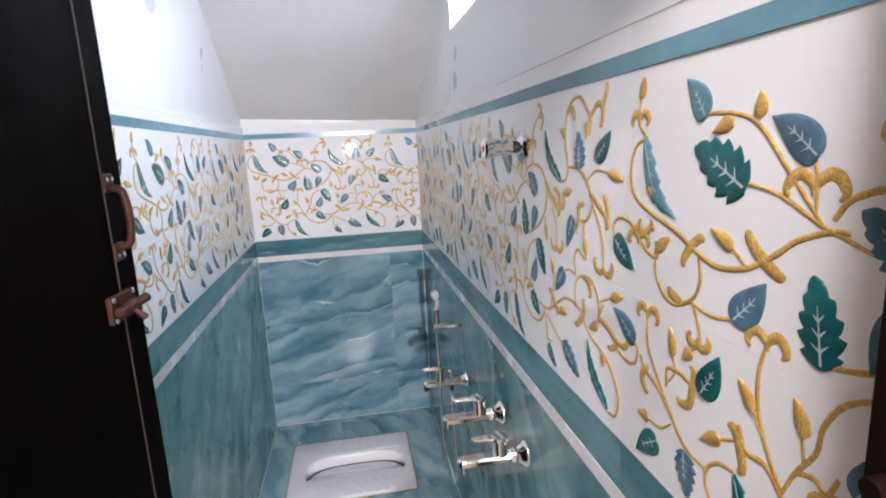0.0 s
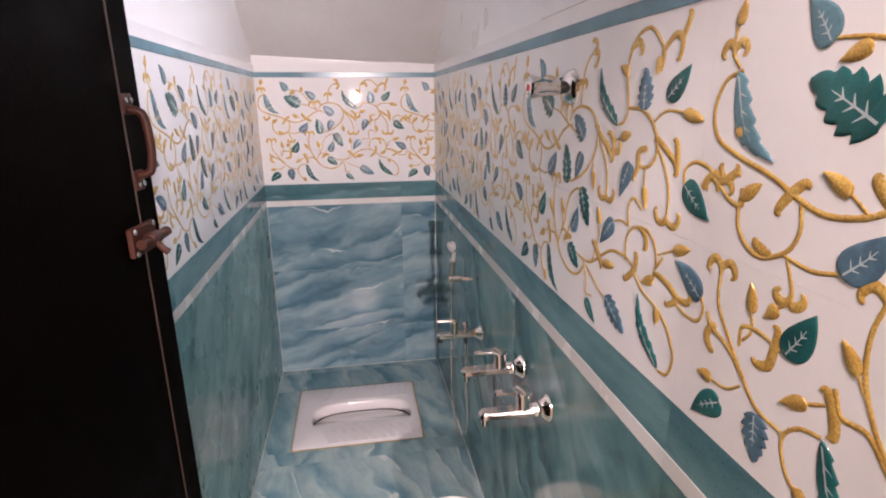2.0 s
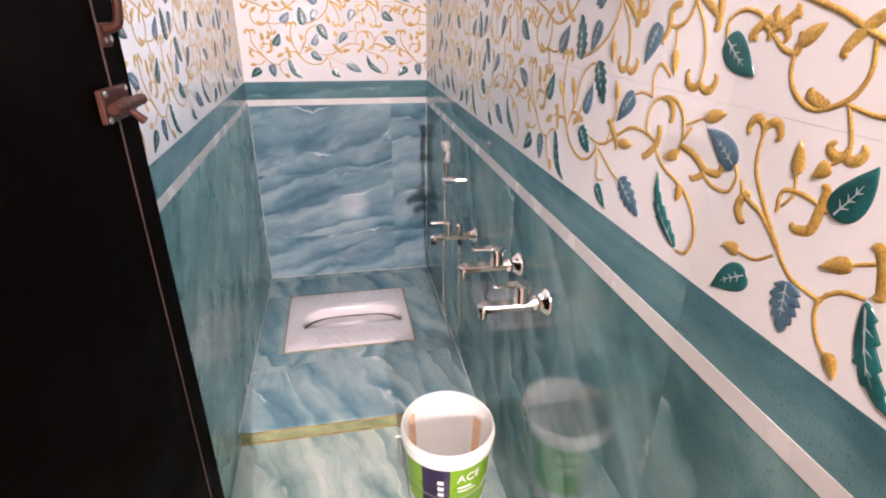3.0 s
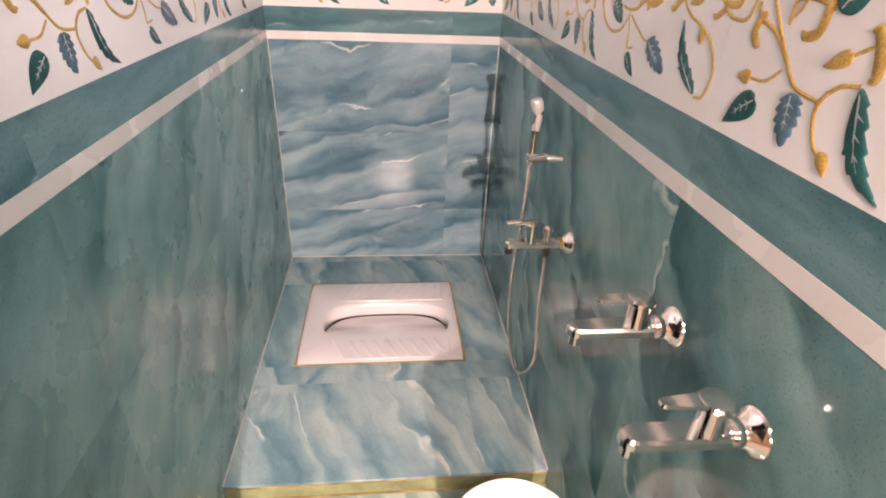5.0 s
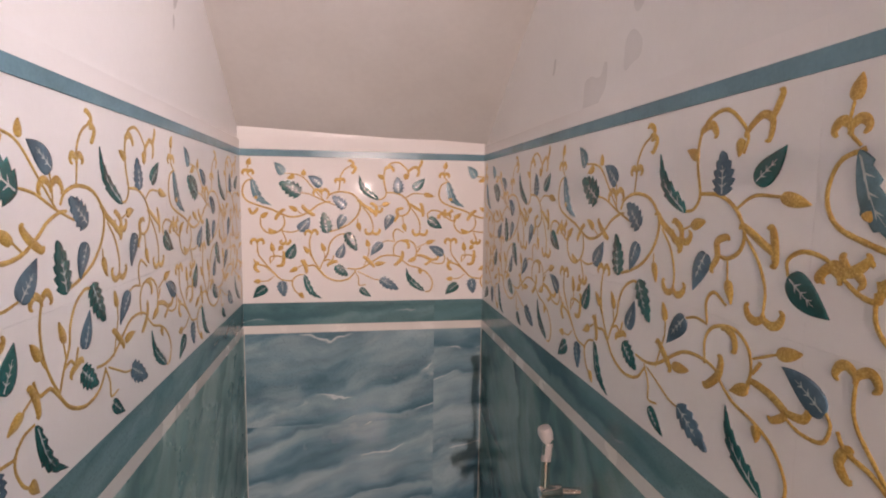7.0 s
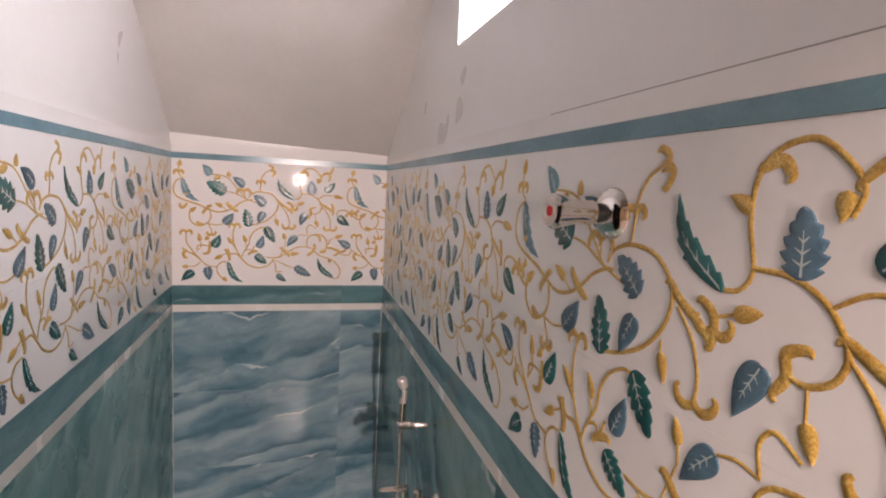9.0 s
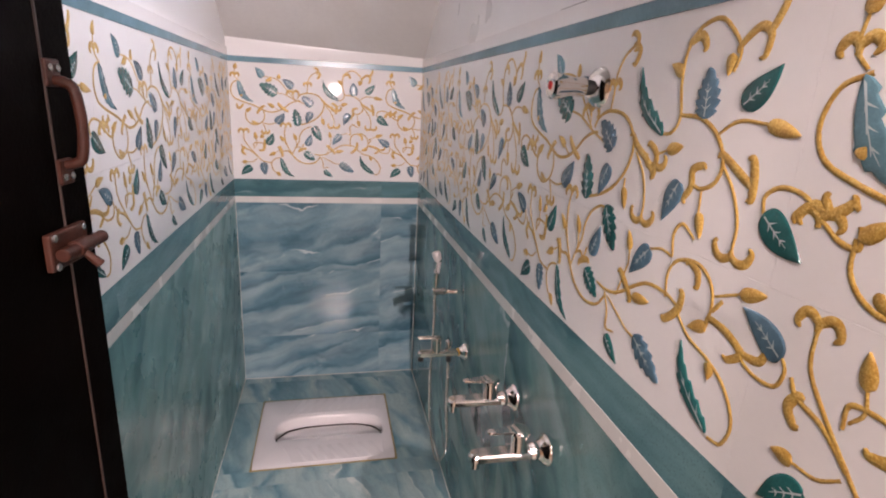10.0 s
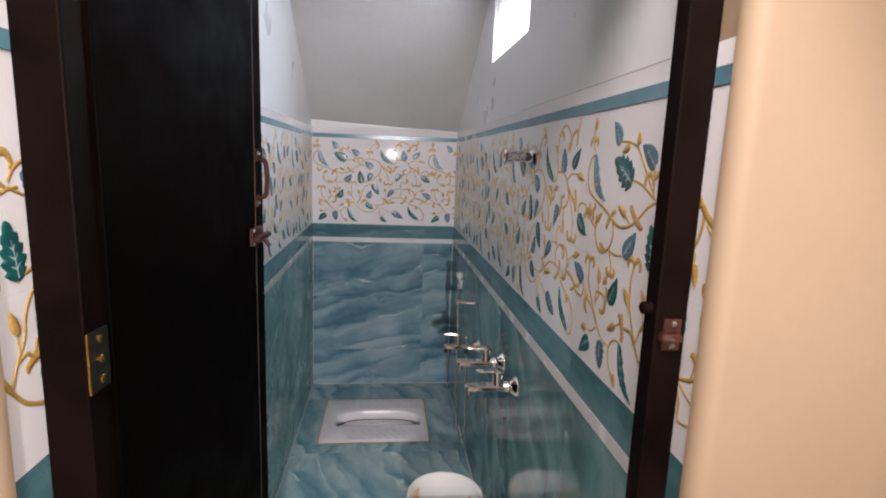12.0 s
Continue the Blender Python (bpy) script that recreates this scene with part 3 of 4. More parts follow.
def bib_tap(y, z):
    """Wall tap with a long flat spout, a round body and a lever on top."""
    tap = thing("wall_tap", "polished chrome lever tap on the marble wall", "tap", group="taps on the wall")
    flange(tap, y, z)
    part("connector", lathe(bmesh.new(), [(0, 0), (0.0165, 0), (0.0185, 0.006), (0.0185, 0.014), (0.0165, 0.017), (0.0165, 0.030), (0, 0.030)], 24, Matrix.Translation((WX - 0.018, y, z)) @ Matrix.Rotation(radians(-90), 4, "Y")), chrome, tap, smooth=True)
    part("spout", flat_arm(WX - 0.170, WX - 0.040, y, z - 0.009, z + 0.009, 0.0165, 0.0195), chrome, tap, smooth=True)
    part("outlet", rod(bmesh.new(), (WX - 0.154, y, z - 0.008), (WX - 0.154, y, z - 0.027), 0.0090), chrome, tap, smooth=True)
    part("body", rod(bmesh.new(), (WX - 0.062, y, z - 0.008), (WX - 0.064, y, z + 0.047), 0.0175, 24, 0.0165), chrome, tap, smooth=True)
    part("cap", lathe(bmesh.new(), [(0, 0), (0.0205, 0), (0.0225, 0.002), (0.0225, 0.006), (0.019, 0.0095), (0, 0.0105)], 28, Matrix.Translation((WX - 0.065, y, z + 0.048))), chrome, tap, smooth=True)
    part("lever", flat_arm(WX - 0.134, WX - 0.078, y, z + 0.0515, z + 0.0570, 0.0075, 0.0135), chrome, tap, smooth=True)
    return tap


bib_tap(1.263, 0.822)
bib_tap(1.467, 0.822)

mixer = thing("shower_mixer", "chrome wall mixer with lever and hose outlet", "shower mixer")
MY, MZ = 1.936, 0.710
flange(mixer, MY - 0.002, MZ, 0.028)
part("nut", lathe(bmesh.new(), [(0, 0), (0.014, 0), (0.016, 0.004), (0.016, 0.014), (0.013, 0.017), (0, 0.017)], 6, Matrix.Translation((WX - 0.010, MY, MZ)) @ Matrix.Rotation(radians(-90), 4, "Y")), brass, mixer, "brass nut")
part("body", flat_arm(WX - 0.162, WX - 0.026, MY, MZ - 0.011, MZ + 0.009, 0.0130, 0.0145), chrome, mixer, smooth=True)
part("outlet", rod(bmesh.new(), (WX - 0.150, MY, MZ - 0.010), (WX - 0.150, MY, MZ - 0.026), 0.010), black_rubber, mixer, smooth=True)
part("barrel", rod(bmesh.new(), (WX - 0.098, MY, MZ + 0.004), (WX - 0.098, MY, MZ + 0.050), 0.0145, 24), chrome, mixer, smooth=True)
part("cap", lathe(bmesh.new(), [(0, 0), (0.0165, 0), (0.0175, 0.003), (0.0150, 0.008), (0, 0.010)], 24, Matrix.Translation((WX - 0.098, MY, MZ + 0.051))), chrome, mixer, smooth=True)
part("lever", flat_arm(WX - 0.164, WX - 0.105, MY, MZ + 0.054, MZ + 0.060, 0.0065, 0.0105), chrome, mixer, smooth=True)
part("diverter", lathe(bmesh.new(), [(0, 0), (0.008, 0), (0.008, 0.018), (0.012, 0.022), (0.011, 0.036), (0.006, 0.040), (0, 0.040)], 18, Matrix.Translation((WX - 0.058, MY, MZ + 0.006))), chrome, mixer, smooth=True)
part("hose_nut", rod(bmesh.new(), (WX - 0.056, MY, MZ - 0.010), (WX - 0.056, MY, MZ - 0.032), 0.0085), black_rubber, mixer, "black hose coupling", smooth=True)

SY, SZ = 2.085, 0.872
holder = thing("shower_holder", "chrome wall bracket for a hand shower", "shower holder")
part("arm", rod(bmesh.new(), (WX - 0.002, SY - 0.01, SZ), (WX - 0.055, SY - 0.002, SZ), 0.0085), chrome, holder, smooth=True)
part("clip", rod(bmesh.new(), (WX - 0.040, SY, SZ), (WX - 0.092, SY, SZ), 0.0125, 20), chrome, holder, smooth=True)
shower = thing("hand_shower", "slim chrome health faucet with a metal hose", "hand shower")
part("handle", tube(bmesh.new(), [(WX - 0.079, SY + 0.004, SZ - 0.02), (WX - 0.078, SY + 0.004, SZ + 0.05), (WX - 0.075, SY + 0.006, SZ + 0.095), (WX - 0.071, SY + 0.006, SZ + 0.118)], 0.0105, 14, 6), chrome, shower, smooth=True)
part("head", lathe(bmesh.new(), [(0, 0), (0.0095, 0), (0.0140, 0.012), (0.0160, 0.026), (0.0135, 0.036), (0, 0.039)], 22, Matrix.Translation((WX - 0.0725, SY + 0.006, SZ + 0.108)) @ Matrix.Rotation(radians(-18), 4, "Y")), satin, shower, "pale spray head", smooth=True)
# paler sleeve added over the handle to give its bright chrome sheen
part("handle_sheen", rod(bmesh.new(), (WX - 0.0775, SY + 0.005, SZ + 0.066), (WX - 0.0725, SY + 0.006, SZ + 0.110), 0.0109, 18, 0.0107), satin, shower, "bright metal collar", smooth=True)
hm, hn, hl, hb = nodes("hose_metal")
hb.inputs["Metallic"].default_value, hb.inputs["Roughness"].default_value, hb.inputs["Base Color"].default_value = 1.0, 0.25, (0.72, 0.66, 0.6, 1)
hw = hn.new("ShaderNodeTexWave")
hw.inputs["Scale"].default_value, hw.bands_direction = 130, "Z"
hl.new(hn.new("ShaderNodeNewGeometry").outputs["Position"], hw.inputs["Vector"])
bump(hn, hl, hb, hw.outputs[0], 0.8, 0.002)
part("hose", tube(bmesh.new(), [(WX - 0.080, SY + 0.004, SZ - 0.02), (WX - 0.074, 2.110, 0.74), (WX - 0.066, 2.155, 0.62), (WX - 0.060, 2.200, 0.44), (WX - 0.052, 2.195, 0.26), (WX - 0.046, 2.115, 0.175), (WX - 0.046, 2.025, 0.215), (WX - 0.050, MY - 0.02, 0.36), (WX - 0.054, MY - 0.005, 0.52), (WX - 0.056, MY, MZ - 0.03)], 0.0052, 10, 8), hm, shower, "ribbed metal hose", smooth=True)

# stop valve with a flared knob, high on the leaf tiles
VY, VZ = 1.225, 1.551
valve = thing("stop_valve", "chrome concealed stop valve with a red dot", "valve")
part("flange", lathe(bmesh.new(), [(0, 0), (0.033, 0), (0.034, 0.002), (0.031, 0.009), (0.022, 0.016), (0.014, 0.019), (0, 0.019)], 36, Matrix.Translation((WX, VY, VZ)) @ Matrix.Rotation(radians(-90), 4, "Y")), chrome, valve, smooth=True)
part("spindle", rod(bmesh.new(), (WX - 0.017, VY, VZ), (WX - 0.034, VY, VZ), 0.0125, 20), black_rubber, valve, smooth=True)
knob = part("knob", lathe(bmesh.new(), [(0, 0), (0.0145, 0), (0.0155, 0.003), (0.0150, 0.022), (0.0165, 0.030), (0.0215, 0.050), (0.0222, 0.056), (0.019, 0.060), (0, 0.0605)], 32, Matrix.Translation((WX - 0.030, VY, VZ)) @ Matrix.Rotation(radians(-90), 4, "Y")), chrome, valve, smooth=True)
part("dot", rod(bmesh.new(), (WX - 0.090, VY, VZ), (WX - 0.0915, VY, VZ), 0.0068), red_dot, knob, "red enamel dot", smooth=True)

# ---- paint bucket ----
BX, BY, BR, BH = 0.248, 1.452, 0.143, 0.318
bucket = thing("paint_bucket", "empty white plastic paint bucket with a green label", "bucket", m=pose(BX, BY, 0.0))
part("body", lathe(bmesh.new(), [(0, 0), (0.112, 0), (0.117, 0.004), (0.131, 0.262), (0.139, 0.262), (0.1395, 0.276), (0.136, 0.279), (0.136, 0.284), (BR, 0.287), (BR, 0.300), (0.140, 0.303), (0.140, BH - 0.004), (0.1375, BH), (0.1335, BH - 0.003), (0.128, 0.27), (0.114, 0.010), (0, 0.008)], 64), pail, bucket, smooth=True)


def wrap(a0, a1, z0, z1, off, round_corner=0.0, n=20, inside=False):
    """A patch on the bucket's wall between two angles in degrees."""
    bm = bmesh.new()
    cols = []
    for i in range(n + 1):
        t = i / n
        a = radians(a0 + (a1 - a0) * t)
        cut = round_corner * (1 - (1 - (2 * t - 1) ** 2) ** 0.5) if round_corner else 0.0
        col = []
        for z in (z0 + cut, z1):
            r = (0.114 + (z - 0.01) * 0.0538 - off) if inside else (0.117 + (z - 0.004) * 0.0543 + off)
            col.append(bm.verts.new((r * math.cos(a), r * math.sin(a), z)))
        cols.append(col)
    for p, q in zip(cols, cols[1:]):
        bm.faces.new((p[0], q[0], q[1], p[1]))
    g = bmesh.ops.extrude_face_region(bm, geom=bm.faces[:])
    for v in g["geom"]:
        if isinstance(v, bmesh.types.BMVert):
            k = 1 + (-0.003 if inside else 0.003)
            v.co.x, v.co.y = v.co.x * k, v.co.y * k
    return bm


label_ob = part("label", wrap(-172, -20, 0.06, 0.256, 0.0004, 0.05), green_label, bucket, "green printed label", smooth=True)
part("stripe", wrap(-136, -98, 0.045, 0.258, 0.0012), purple_label, label_ob, "dark purple stripe", smooth=True)
part("smear", wrap(134, 152, 0.03, 0.285, 0.0010, 0.0, 10, True), smear_m, bucket, "dried paint smear inside", smooth=True)
part("smear", wrap(20, 36, 0.09, 0.255, 0.0010, 0.0, 10, True), smear_m, bucket, "dried paint smear inside", smooth=True)
part("smear", wrap(78, 100, 0.012, 0.030, 0.0010, 0.0, 10, True), smear_m, bucket, "dried paint at the bottom", smooth=True)
part("ear", rod(bmesh.new(), (-0.138, 0.010, 0.272), (-0.158, 0.012, 0.272), 0.0035, 10), pail, bucket, smooth=True)
part("bail", tube(bmesh.new(), [(-0.150, 0.012, 0.272), (-0.149, -0.04, 0.243), (-0.120, -0.105, 0.196), (-0.03, -0.150, 0.165), (0.06, -0.140, 0.180), (0.118, -0.075, 0.225), (0.141, 0.0, 0.272)], 0.0018, 6, 8), wire_m, bucket, "wire handle hanging down", smooth=True)


def lettering(words, size, angle, z, turn, mat, parent):
    """Raised print on the bucket's wall at an angle in degrees."""
    cu = bpy.data.curves.new("print", "FONT")
    cu.body, cu.size, cu.extrude, cu.align_x, cu.align_y = words, size, 0.0004, "CENTER", "CENTER"
    tmp = bpy.data.objects.new("print", cu)
    me = bpy.data.meshes.new_from_object(tmp)
    bpy.data.objects.remove(tmp)
    me.materials.append(mat)
    r = 0.1215 + z * 0.0543
    a = radians(angle)
    for v in me.vertices:
        u = Matrix.Rotation(radians(turn), 3, "Z") @ v.co
        b = a + u.x / r
        rr = r - 0.0025 + u.z + u.y * 0.054
        v.co = (rr * math.cos(b), rr * math.sin(b), z + u.y)
    ob = new("print", me)
    ob.parent = parent
    return ob


lettering("ACE", 0.042, -72, 0.215, 0, white_ink, label_ob)
for k, (da, dz, w) in enumerate(((-78, 0.175, 20), (-74, 0.160, 26))):
    part("print", wrap(da - w / 2, da + w / 2, dz, dz + 0.007, 0.0014), white_ink, label_ob, "line of white print", smooth=True)
for k in range(6):
    part("print", wrap(-114, -106, 0.075 + k * 0.024, 0.090 + k * 0.024, 0.0022), white_ink, label_ob, "white print on the stripe", smooth=True)

# ---- tiles ----
PERIOD, JOINT = 0.70, 0.0001
EAST = Matrix(((0, 0, -1, HALF), (-1, 0, 0, 3.0005), (0, 1, 0, 0), (0, 0, 0, 1)))
WEST = Matrix(((0, 0, 1, -HALF), (1, 0, 0, 0.806), (0, 1, 0, 0), (0, 0, 0, 1)))
NORTH = Matrix(((1, 0, 0, -0.446), (0, 0, -1, BACK), (0, 1, 0, 0), (0, 0, 0, 1)))
SHARED = {}


def tile_mesh(w, h, mat, depth=CORE, bevel=0.00015):
    key = (round(w, 4), round(h, 4), mat.name, depth)
    if key not in SHARED:
        SHARED[key] = mesh_of("tile", box(bmesh.new(), (JOINT, JOINT, -depth), (w - JOINT, h - JOINT, 0), bevel), mat)
    return SHARED[key]


def course(wall, m, scale, u0, u1, z0, z1, mat, name="tile", shift=0.0, out=0.0):
    """A row of tiles between u0 and u1 of a wall; the joints stand a period apart."""
    p = PERIOD * scale
    k = math.floor((u0 - shift) / p + 1e-4)
    made = {}
    while k * p + shift < u1 - 1e-3:
        a, b = max(u0, k * p + shift), min(u1, (k + 1) * p + shift)
        if b - a > 0.006:
            ob = part(name, tile_mesh(b - a, z1 - z0, mat), mat, wall, m=m @ Matrix.Translation((a, z0, out)))
            made[k] = (ob, a, b)
        k += 1
    return made


# the ornament of one period, in centimetres from the joint and from the field's lower edge
LEAVES, BUDS, VINES = [], [], []


def leaf(kind, glaze, base, tip, width):
    LEAVES.append((kind, glaze, Vector(base), Vector(tip), width))


def bud(base, tip):
    BUDS.append((Vector(base), Vector(tip)))


def vine(weight, *pts):
    VINES.append((weight, pts))


leaf("L", "P", (4.4, 44.5), (11.1, 35.3), 4.4)
leaf("S", "P", (15.4, 46.3), (12.2, 50.5), 3.2)
leaf("T", "G", (21.3, 39.3), (13.8, 43.4), 5.8)
leaf("S", "B", (28.6, 42.4), (23.7, 45.9), 3.4)
leaf("T", "B", (37.0, 34.6), (32.4, 38.7), 4.3)
leaf("S", "B", (20.5, 26.2), (24.3, 31.1), 3.7)
leaf("T", "G", (30.4, 25.3), (29.0, 33.0), 4.5)
leaf("S", "B", (36.5, 32.0), (34.2, 26.6), 3.2)
leaf("T", "G", (37.2, 25.6), (41.0, 18.9), 4.3)
leaf("S", "B", (34.2, 16.3), (36.3, 21.8), 3.2)
leaf("S", "G", (16.4, 16.2), (19.0, 21.8), 3.6)
leaf("T", "G", (33.1, 13.4), (37.8, 9.7), 3.8)
leaf("L", "G", (22.0, 10.3), (28.4, 1.3), 3.8)
leaf("T", "B", (14.1, 8.0), (15.0, 2.3), 4.0)
leaf("S", "G", (8.9, 6.0), (4.1, 1.9), 3.5)
leaf("S", "G", (42.0, 4.9), (46.2, 1.7), 2.4)
leaf("L", "G", (48.9, 37.5), (41.9, 46.7), 4.0)
leaf("T", "B", (56.2, 40.0), (55.7, 46.0), 4.3)
leaf("S", "G", (61.7, 41.6), (66.0, 45.8), 3.2)
leaf("S", "B", (53.8, 32.1), (51.4, 26.4), 3.3)
leaf("S", "G", (67.4, 30.9), (72.8, 27.2), 3.6)
leaf("S", "B", (50.1, 22.0), (46.0, 17.0), 3.2)
leaf("S", "B", (73.2, 17.2), (67.5, 20.5), 3.3)
leaf("T", "B", (49.4, 8.3), (56.3, 4.3), 4.1)
leaf("L", "G", (66.0, 3.4), (59.2, 12.5), 3.8)
bud((3.4, 49.3), (4.1, 51.9))
bud((19.2, 45.9), (16.4, 44.7))
bud((22.3, 45.9), (22.4, 48.2))
bud((7.4, 30.9), (10.0, 32.9))
bud((20.0, 33.4), (16.9, 35.1))
bud((14.6, 20.7), (13.2, 19.1))
bud((11.4, 18.7), (10.8, 22.1))
bud((6.9, 8.0), (4.4, 8.0))
bud((20.3, 3.6), (21.8, 1.5))
bud((29.5, 18.7), (28.2, 21.9))
bud((23.9, 18.1), (21.9, 20.7))
bud((19.8, 12.8), (16.8, 11.2))
bud((65.5, 39.9), (69.7, 39.0))
bud((58.0, 29.0), (59.0, 25.9))
bud((62.8, 16.0), (59.7, 14.6))
bud((66.6, 21.6), (70.1, 22.7))
bud((47.5, 13.8), (51.6, 14.4))
bud((5.6, 37.6), (6.1, 38.6))
bud((45.3, 20.3), (44.5, 23.2))
bud((64.3, 12.0), (64.6, 9.9))
bud((50.2, 35.7), (53.3, 36.5))
bud((51.1, 45.4), (48.5, 46.7))
bud((58.9, 47.3), (58.7, 44.9))
bud((41.3, 29.2), (42.3, 26.0))
vine(1, (3.4, 49.3), (3.1, 46.6), (4.5, 44.8))
vine(1.4, (5.1, 44.6), (2.4, 43.4), (1.3, 40.0), (2.6, 37.0), (6.3, 35.3), (11.1, 33.8), (14.3, 32.3), (17.7, 31.2), (21.6, 31.8), (25.0, 33.8), (27.0, 35.4), (29.8, 36.6), (31.7, 36.8))
vine(1, (20.8, 40.0), (24.8, 39.2), (29.0, 37.2), (33.5, 35.5))
vine(1, (15.5, 46.7), (19.3, 46.4), (22.3, 45.2), (25.8, 41.2), (29.4, 37.0))
vine(.8, (28.0, 42.8), (28.5, 40.5), (28.6, 37.6))
vine(1.4, (30.2, 37.6), (31.6, 39.4), (35.0, 40.4), (39.5, 39.5), (42.2, 36.2), (41.4, 32.2), (38.3, 28.8), (34.3, 26.8), (30.3, 25.7))
vine(1.1, (34.6, 40.6), (35.0, 43.3), (35.3, 46.0), (36.9, 48.5), (39.3, 49.9))
vine(1.5, (38.5, 51.6), (39.7, 50.9), (39.6, 49.4))
vine(1.6, (39.3, 49.9), (40.6, 49.0), (39.8, 47.3))
vine(1.7, (41.8, 37.2), (43.4, 35.6), (46.4, 33.7), (47.8, 32.1))
vine(1.7, (46.4, 36.2), (48.0, 34.9), (48.0, 32.1))
vine(1.1, (43.2, 34.8), (45.6, 31.9), (46.8, 28.3), (46.7, 25.8))
vine(1.3, (48.4, 37.7), (50.5, 38.1), (51.7, 40.1), (50.9, 44.2), (51.1, 48.1), (52.9, 50.6), (56.1, 51.3), (58.9, 49.2), (60.0, 47.3), (59.4, 45.3))
vine(1.8, (51.5, 49.1), (53.3, 49.7), (54.3, 48.5))
vine(1.5, (59.7, 47.9), (62.0, 49.7), (63.6, 48.9), (63.4, 46.8))
vine(1.5, (63.6, 49.3), (64.8, 51.7))
vine(1.4, (51.7, 40.3), (55.5, 40.1), (58.6, 38.4), (60.4, 35.4), (59.8, 33.0), (57.8, 31.8), (56.1, 32.0))
vine(1.7, (57.4, 34.6), (55.7, 33.8), (55.9, 31.8), (54.9, 30.1))
vine(1, (58.6, 38.2), (61.6, 40.0), (65.5, 39.9))
vine(1.6, (60.2, 36.2), (63.1, 34.5), (65.0, 33.3))
vine(1.8, (64.7, 36.1), (65.2, 34.3), (65.4, 32.1))
vine(1.1, (60.2, 35.4), (62.7, 32.4), (64.2, 29.0), (64.2, 25.7))
vine(1.2, (67.3, 30.9), (67.1, 32.7), (68.9, 33.9), (71.6, 33.5), (73.5, 31.9))
vine(1.7, (71.0, 31.5), (72.7, 32.9), (74.4, 32.4), (76.2, 33.6))
vine(1.3, (73.5, 31.9), (75.7, 30.3), (77.6, 30.1), (77.3, 32.0))
vine(1.3, (7.2, 30.9), (7.4, 28.0), (8.9, 26.0), (11.3, 25.2), (14.3, 26.6), (15.5, 29.0), (15.1, 31.7))
vine(2, (10.4, 26.4), (11.9, 25.8))
vine(1, (14.3, 26.2), (17.5, 25.7), (20.3, 26.3))
vine(1.8, (12.5, 30.7), (13.8, 32.5), (15.2, 33.7))
vine(1.6, (3.6, 33.7), (4.6, 32.4), (6.2, 33.8))
vine(2, (21.9, 34.9), (23.3, 33.4), (25.5, 32.0))
vine(1, (14.5, 26.2), (15.7, 23.5), (16.0, 22.1))
vine(1.2, (6.0, 22.5), (6.2, 18.1), (8.4, 14.7), (11.1, 11.5), (14.0, 8.6), (18.1, 7.9))
vine(1.2, (10.3, 14.3), (10.4, 16.7), (12.7, 17.1), (14.7, 16.7))
vine(1.8, (15.1, 18.3), (15.0, 16.5), (14.6, 14.1), (13.0, 13.5))
vine(.7, (14.6, 16.1), (16.2, 16.5))
vine(.9, (11.4, 18.7), (11.7, 16.7), (10.7, 15.1))
vine(1.4, (4.6, 16.1), (5.6, 14.5), (8.3, 13.5), (10.2, 12.1), (11.7, 10.6))
vine(1.8, (5.9, 11.7), (5.0, 13.1), (5.8, 14.7))
vine(.9, (6.9, 8.0), (9.4, 8.2), (11.5, 9.8))
vine(1.1, (17.5, 7.7), (19.5, 9.8), (21.9, 10.4))
vine(1.1, (18.5, 9.2), (17.8, 6.9), (18.9, 4.2), (20.5, 2.8))
vine(1.2, (24.8, 25.5), (24.1, 22.1), (24.5, 18.1), (26.0, 14.6), (27.6, 12.2))
vine(1.4, (22.1, 15.9), (23.2, 13.6), (25.6, 13.6), (27.5, 11.8), (29.9, 9.3), (33.9, 7.8), (38.0, 8.6), (40.5, 11.3))
vine(2, (21.5, 15.1), (22.4, 13.6), (22.9, 11.4))
vine(.9, (19.8, 12.8), (21.6, 13.8))
vine(1.2, (27.6, 12.2), (28.8, 15.0), (30.5, 17.9), (31.0, 20.7), (32.6, 23.4), (35.2, 25.0), (37.0, 25.0))
vine(.8, (29.1, 18.7), (29.5, 16.3), (29.0, 15.0))
vine(.8, (23.9, 18.1), (24.7, 16.7))
vine(1.2, (28.8, 15.0), (30.6, 15.7), (31.8, 15.0), (32.7, 17.1))
vine(1.8, (30.6, 13.8), (32.0, 14.6), (33.4, 15.0))
vine(1.3, (37.4, 12.4), (40.1, 12.1), (42.7, 12.5), (45.2, 13.8), (46.9, 15.0), (50.4, 16.9), (54.5, 17.1), (57.6, 16.2))
vine(1.9, (43.8, 16.5), (45.4, 15.0), (47.0, 13.3))
vine(1.9, (57.8, 18.1), (57.4, 15.8), (55.3, 13.7))
vine(1.2, (57.6, 15.4), (60.3, 13.3), (63.9, 12.2), (67.1, 10.3), (69.1, 6.9), (68.3, 3.7), (66.3, 3.1))
vine(.9, (41.1, 11.3), (44.1, 9.8), (47.2, 8.3), (49.3, 7.9))
vine(1, (40.1, 11.7), (41.5, 8.8), (41.8, 6.1), (44.3, 6.3))
vine(.9, (50.2, 22.0), (52.4, 22.6), (54.9, 22.2))
vine(1.2, (54.7, 16.6), (54.5, 20.0), (56.1, 22.2), (59.7, 22.8), (62.2, 21.2), (63.0, 18.5), (62.4, 16.2))
vine(1.7, (58.2, 22.6), (59.7, 21.8), (60.1, 20.2))
vine(1.2, (54.7, 22.4), (54.3, 25.3), (55.7, 26.9), (58.2, 25.5))
vine(1.3, (63.2, 18.1), (64.5, 20.0))
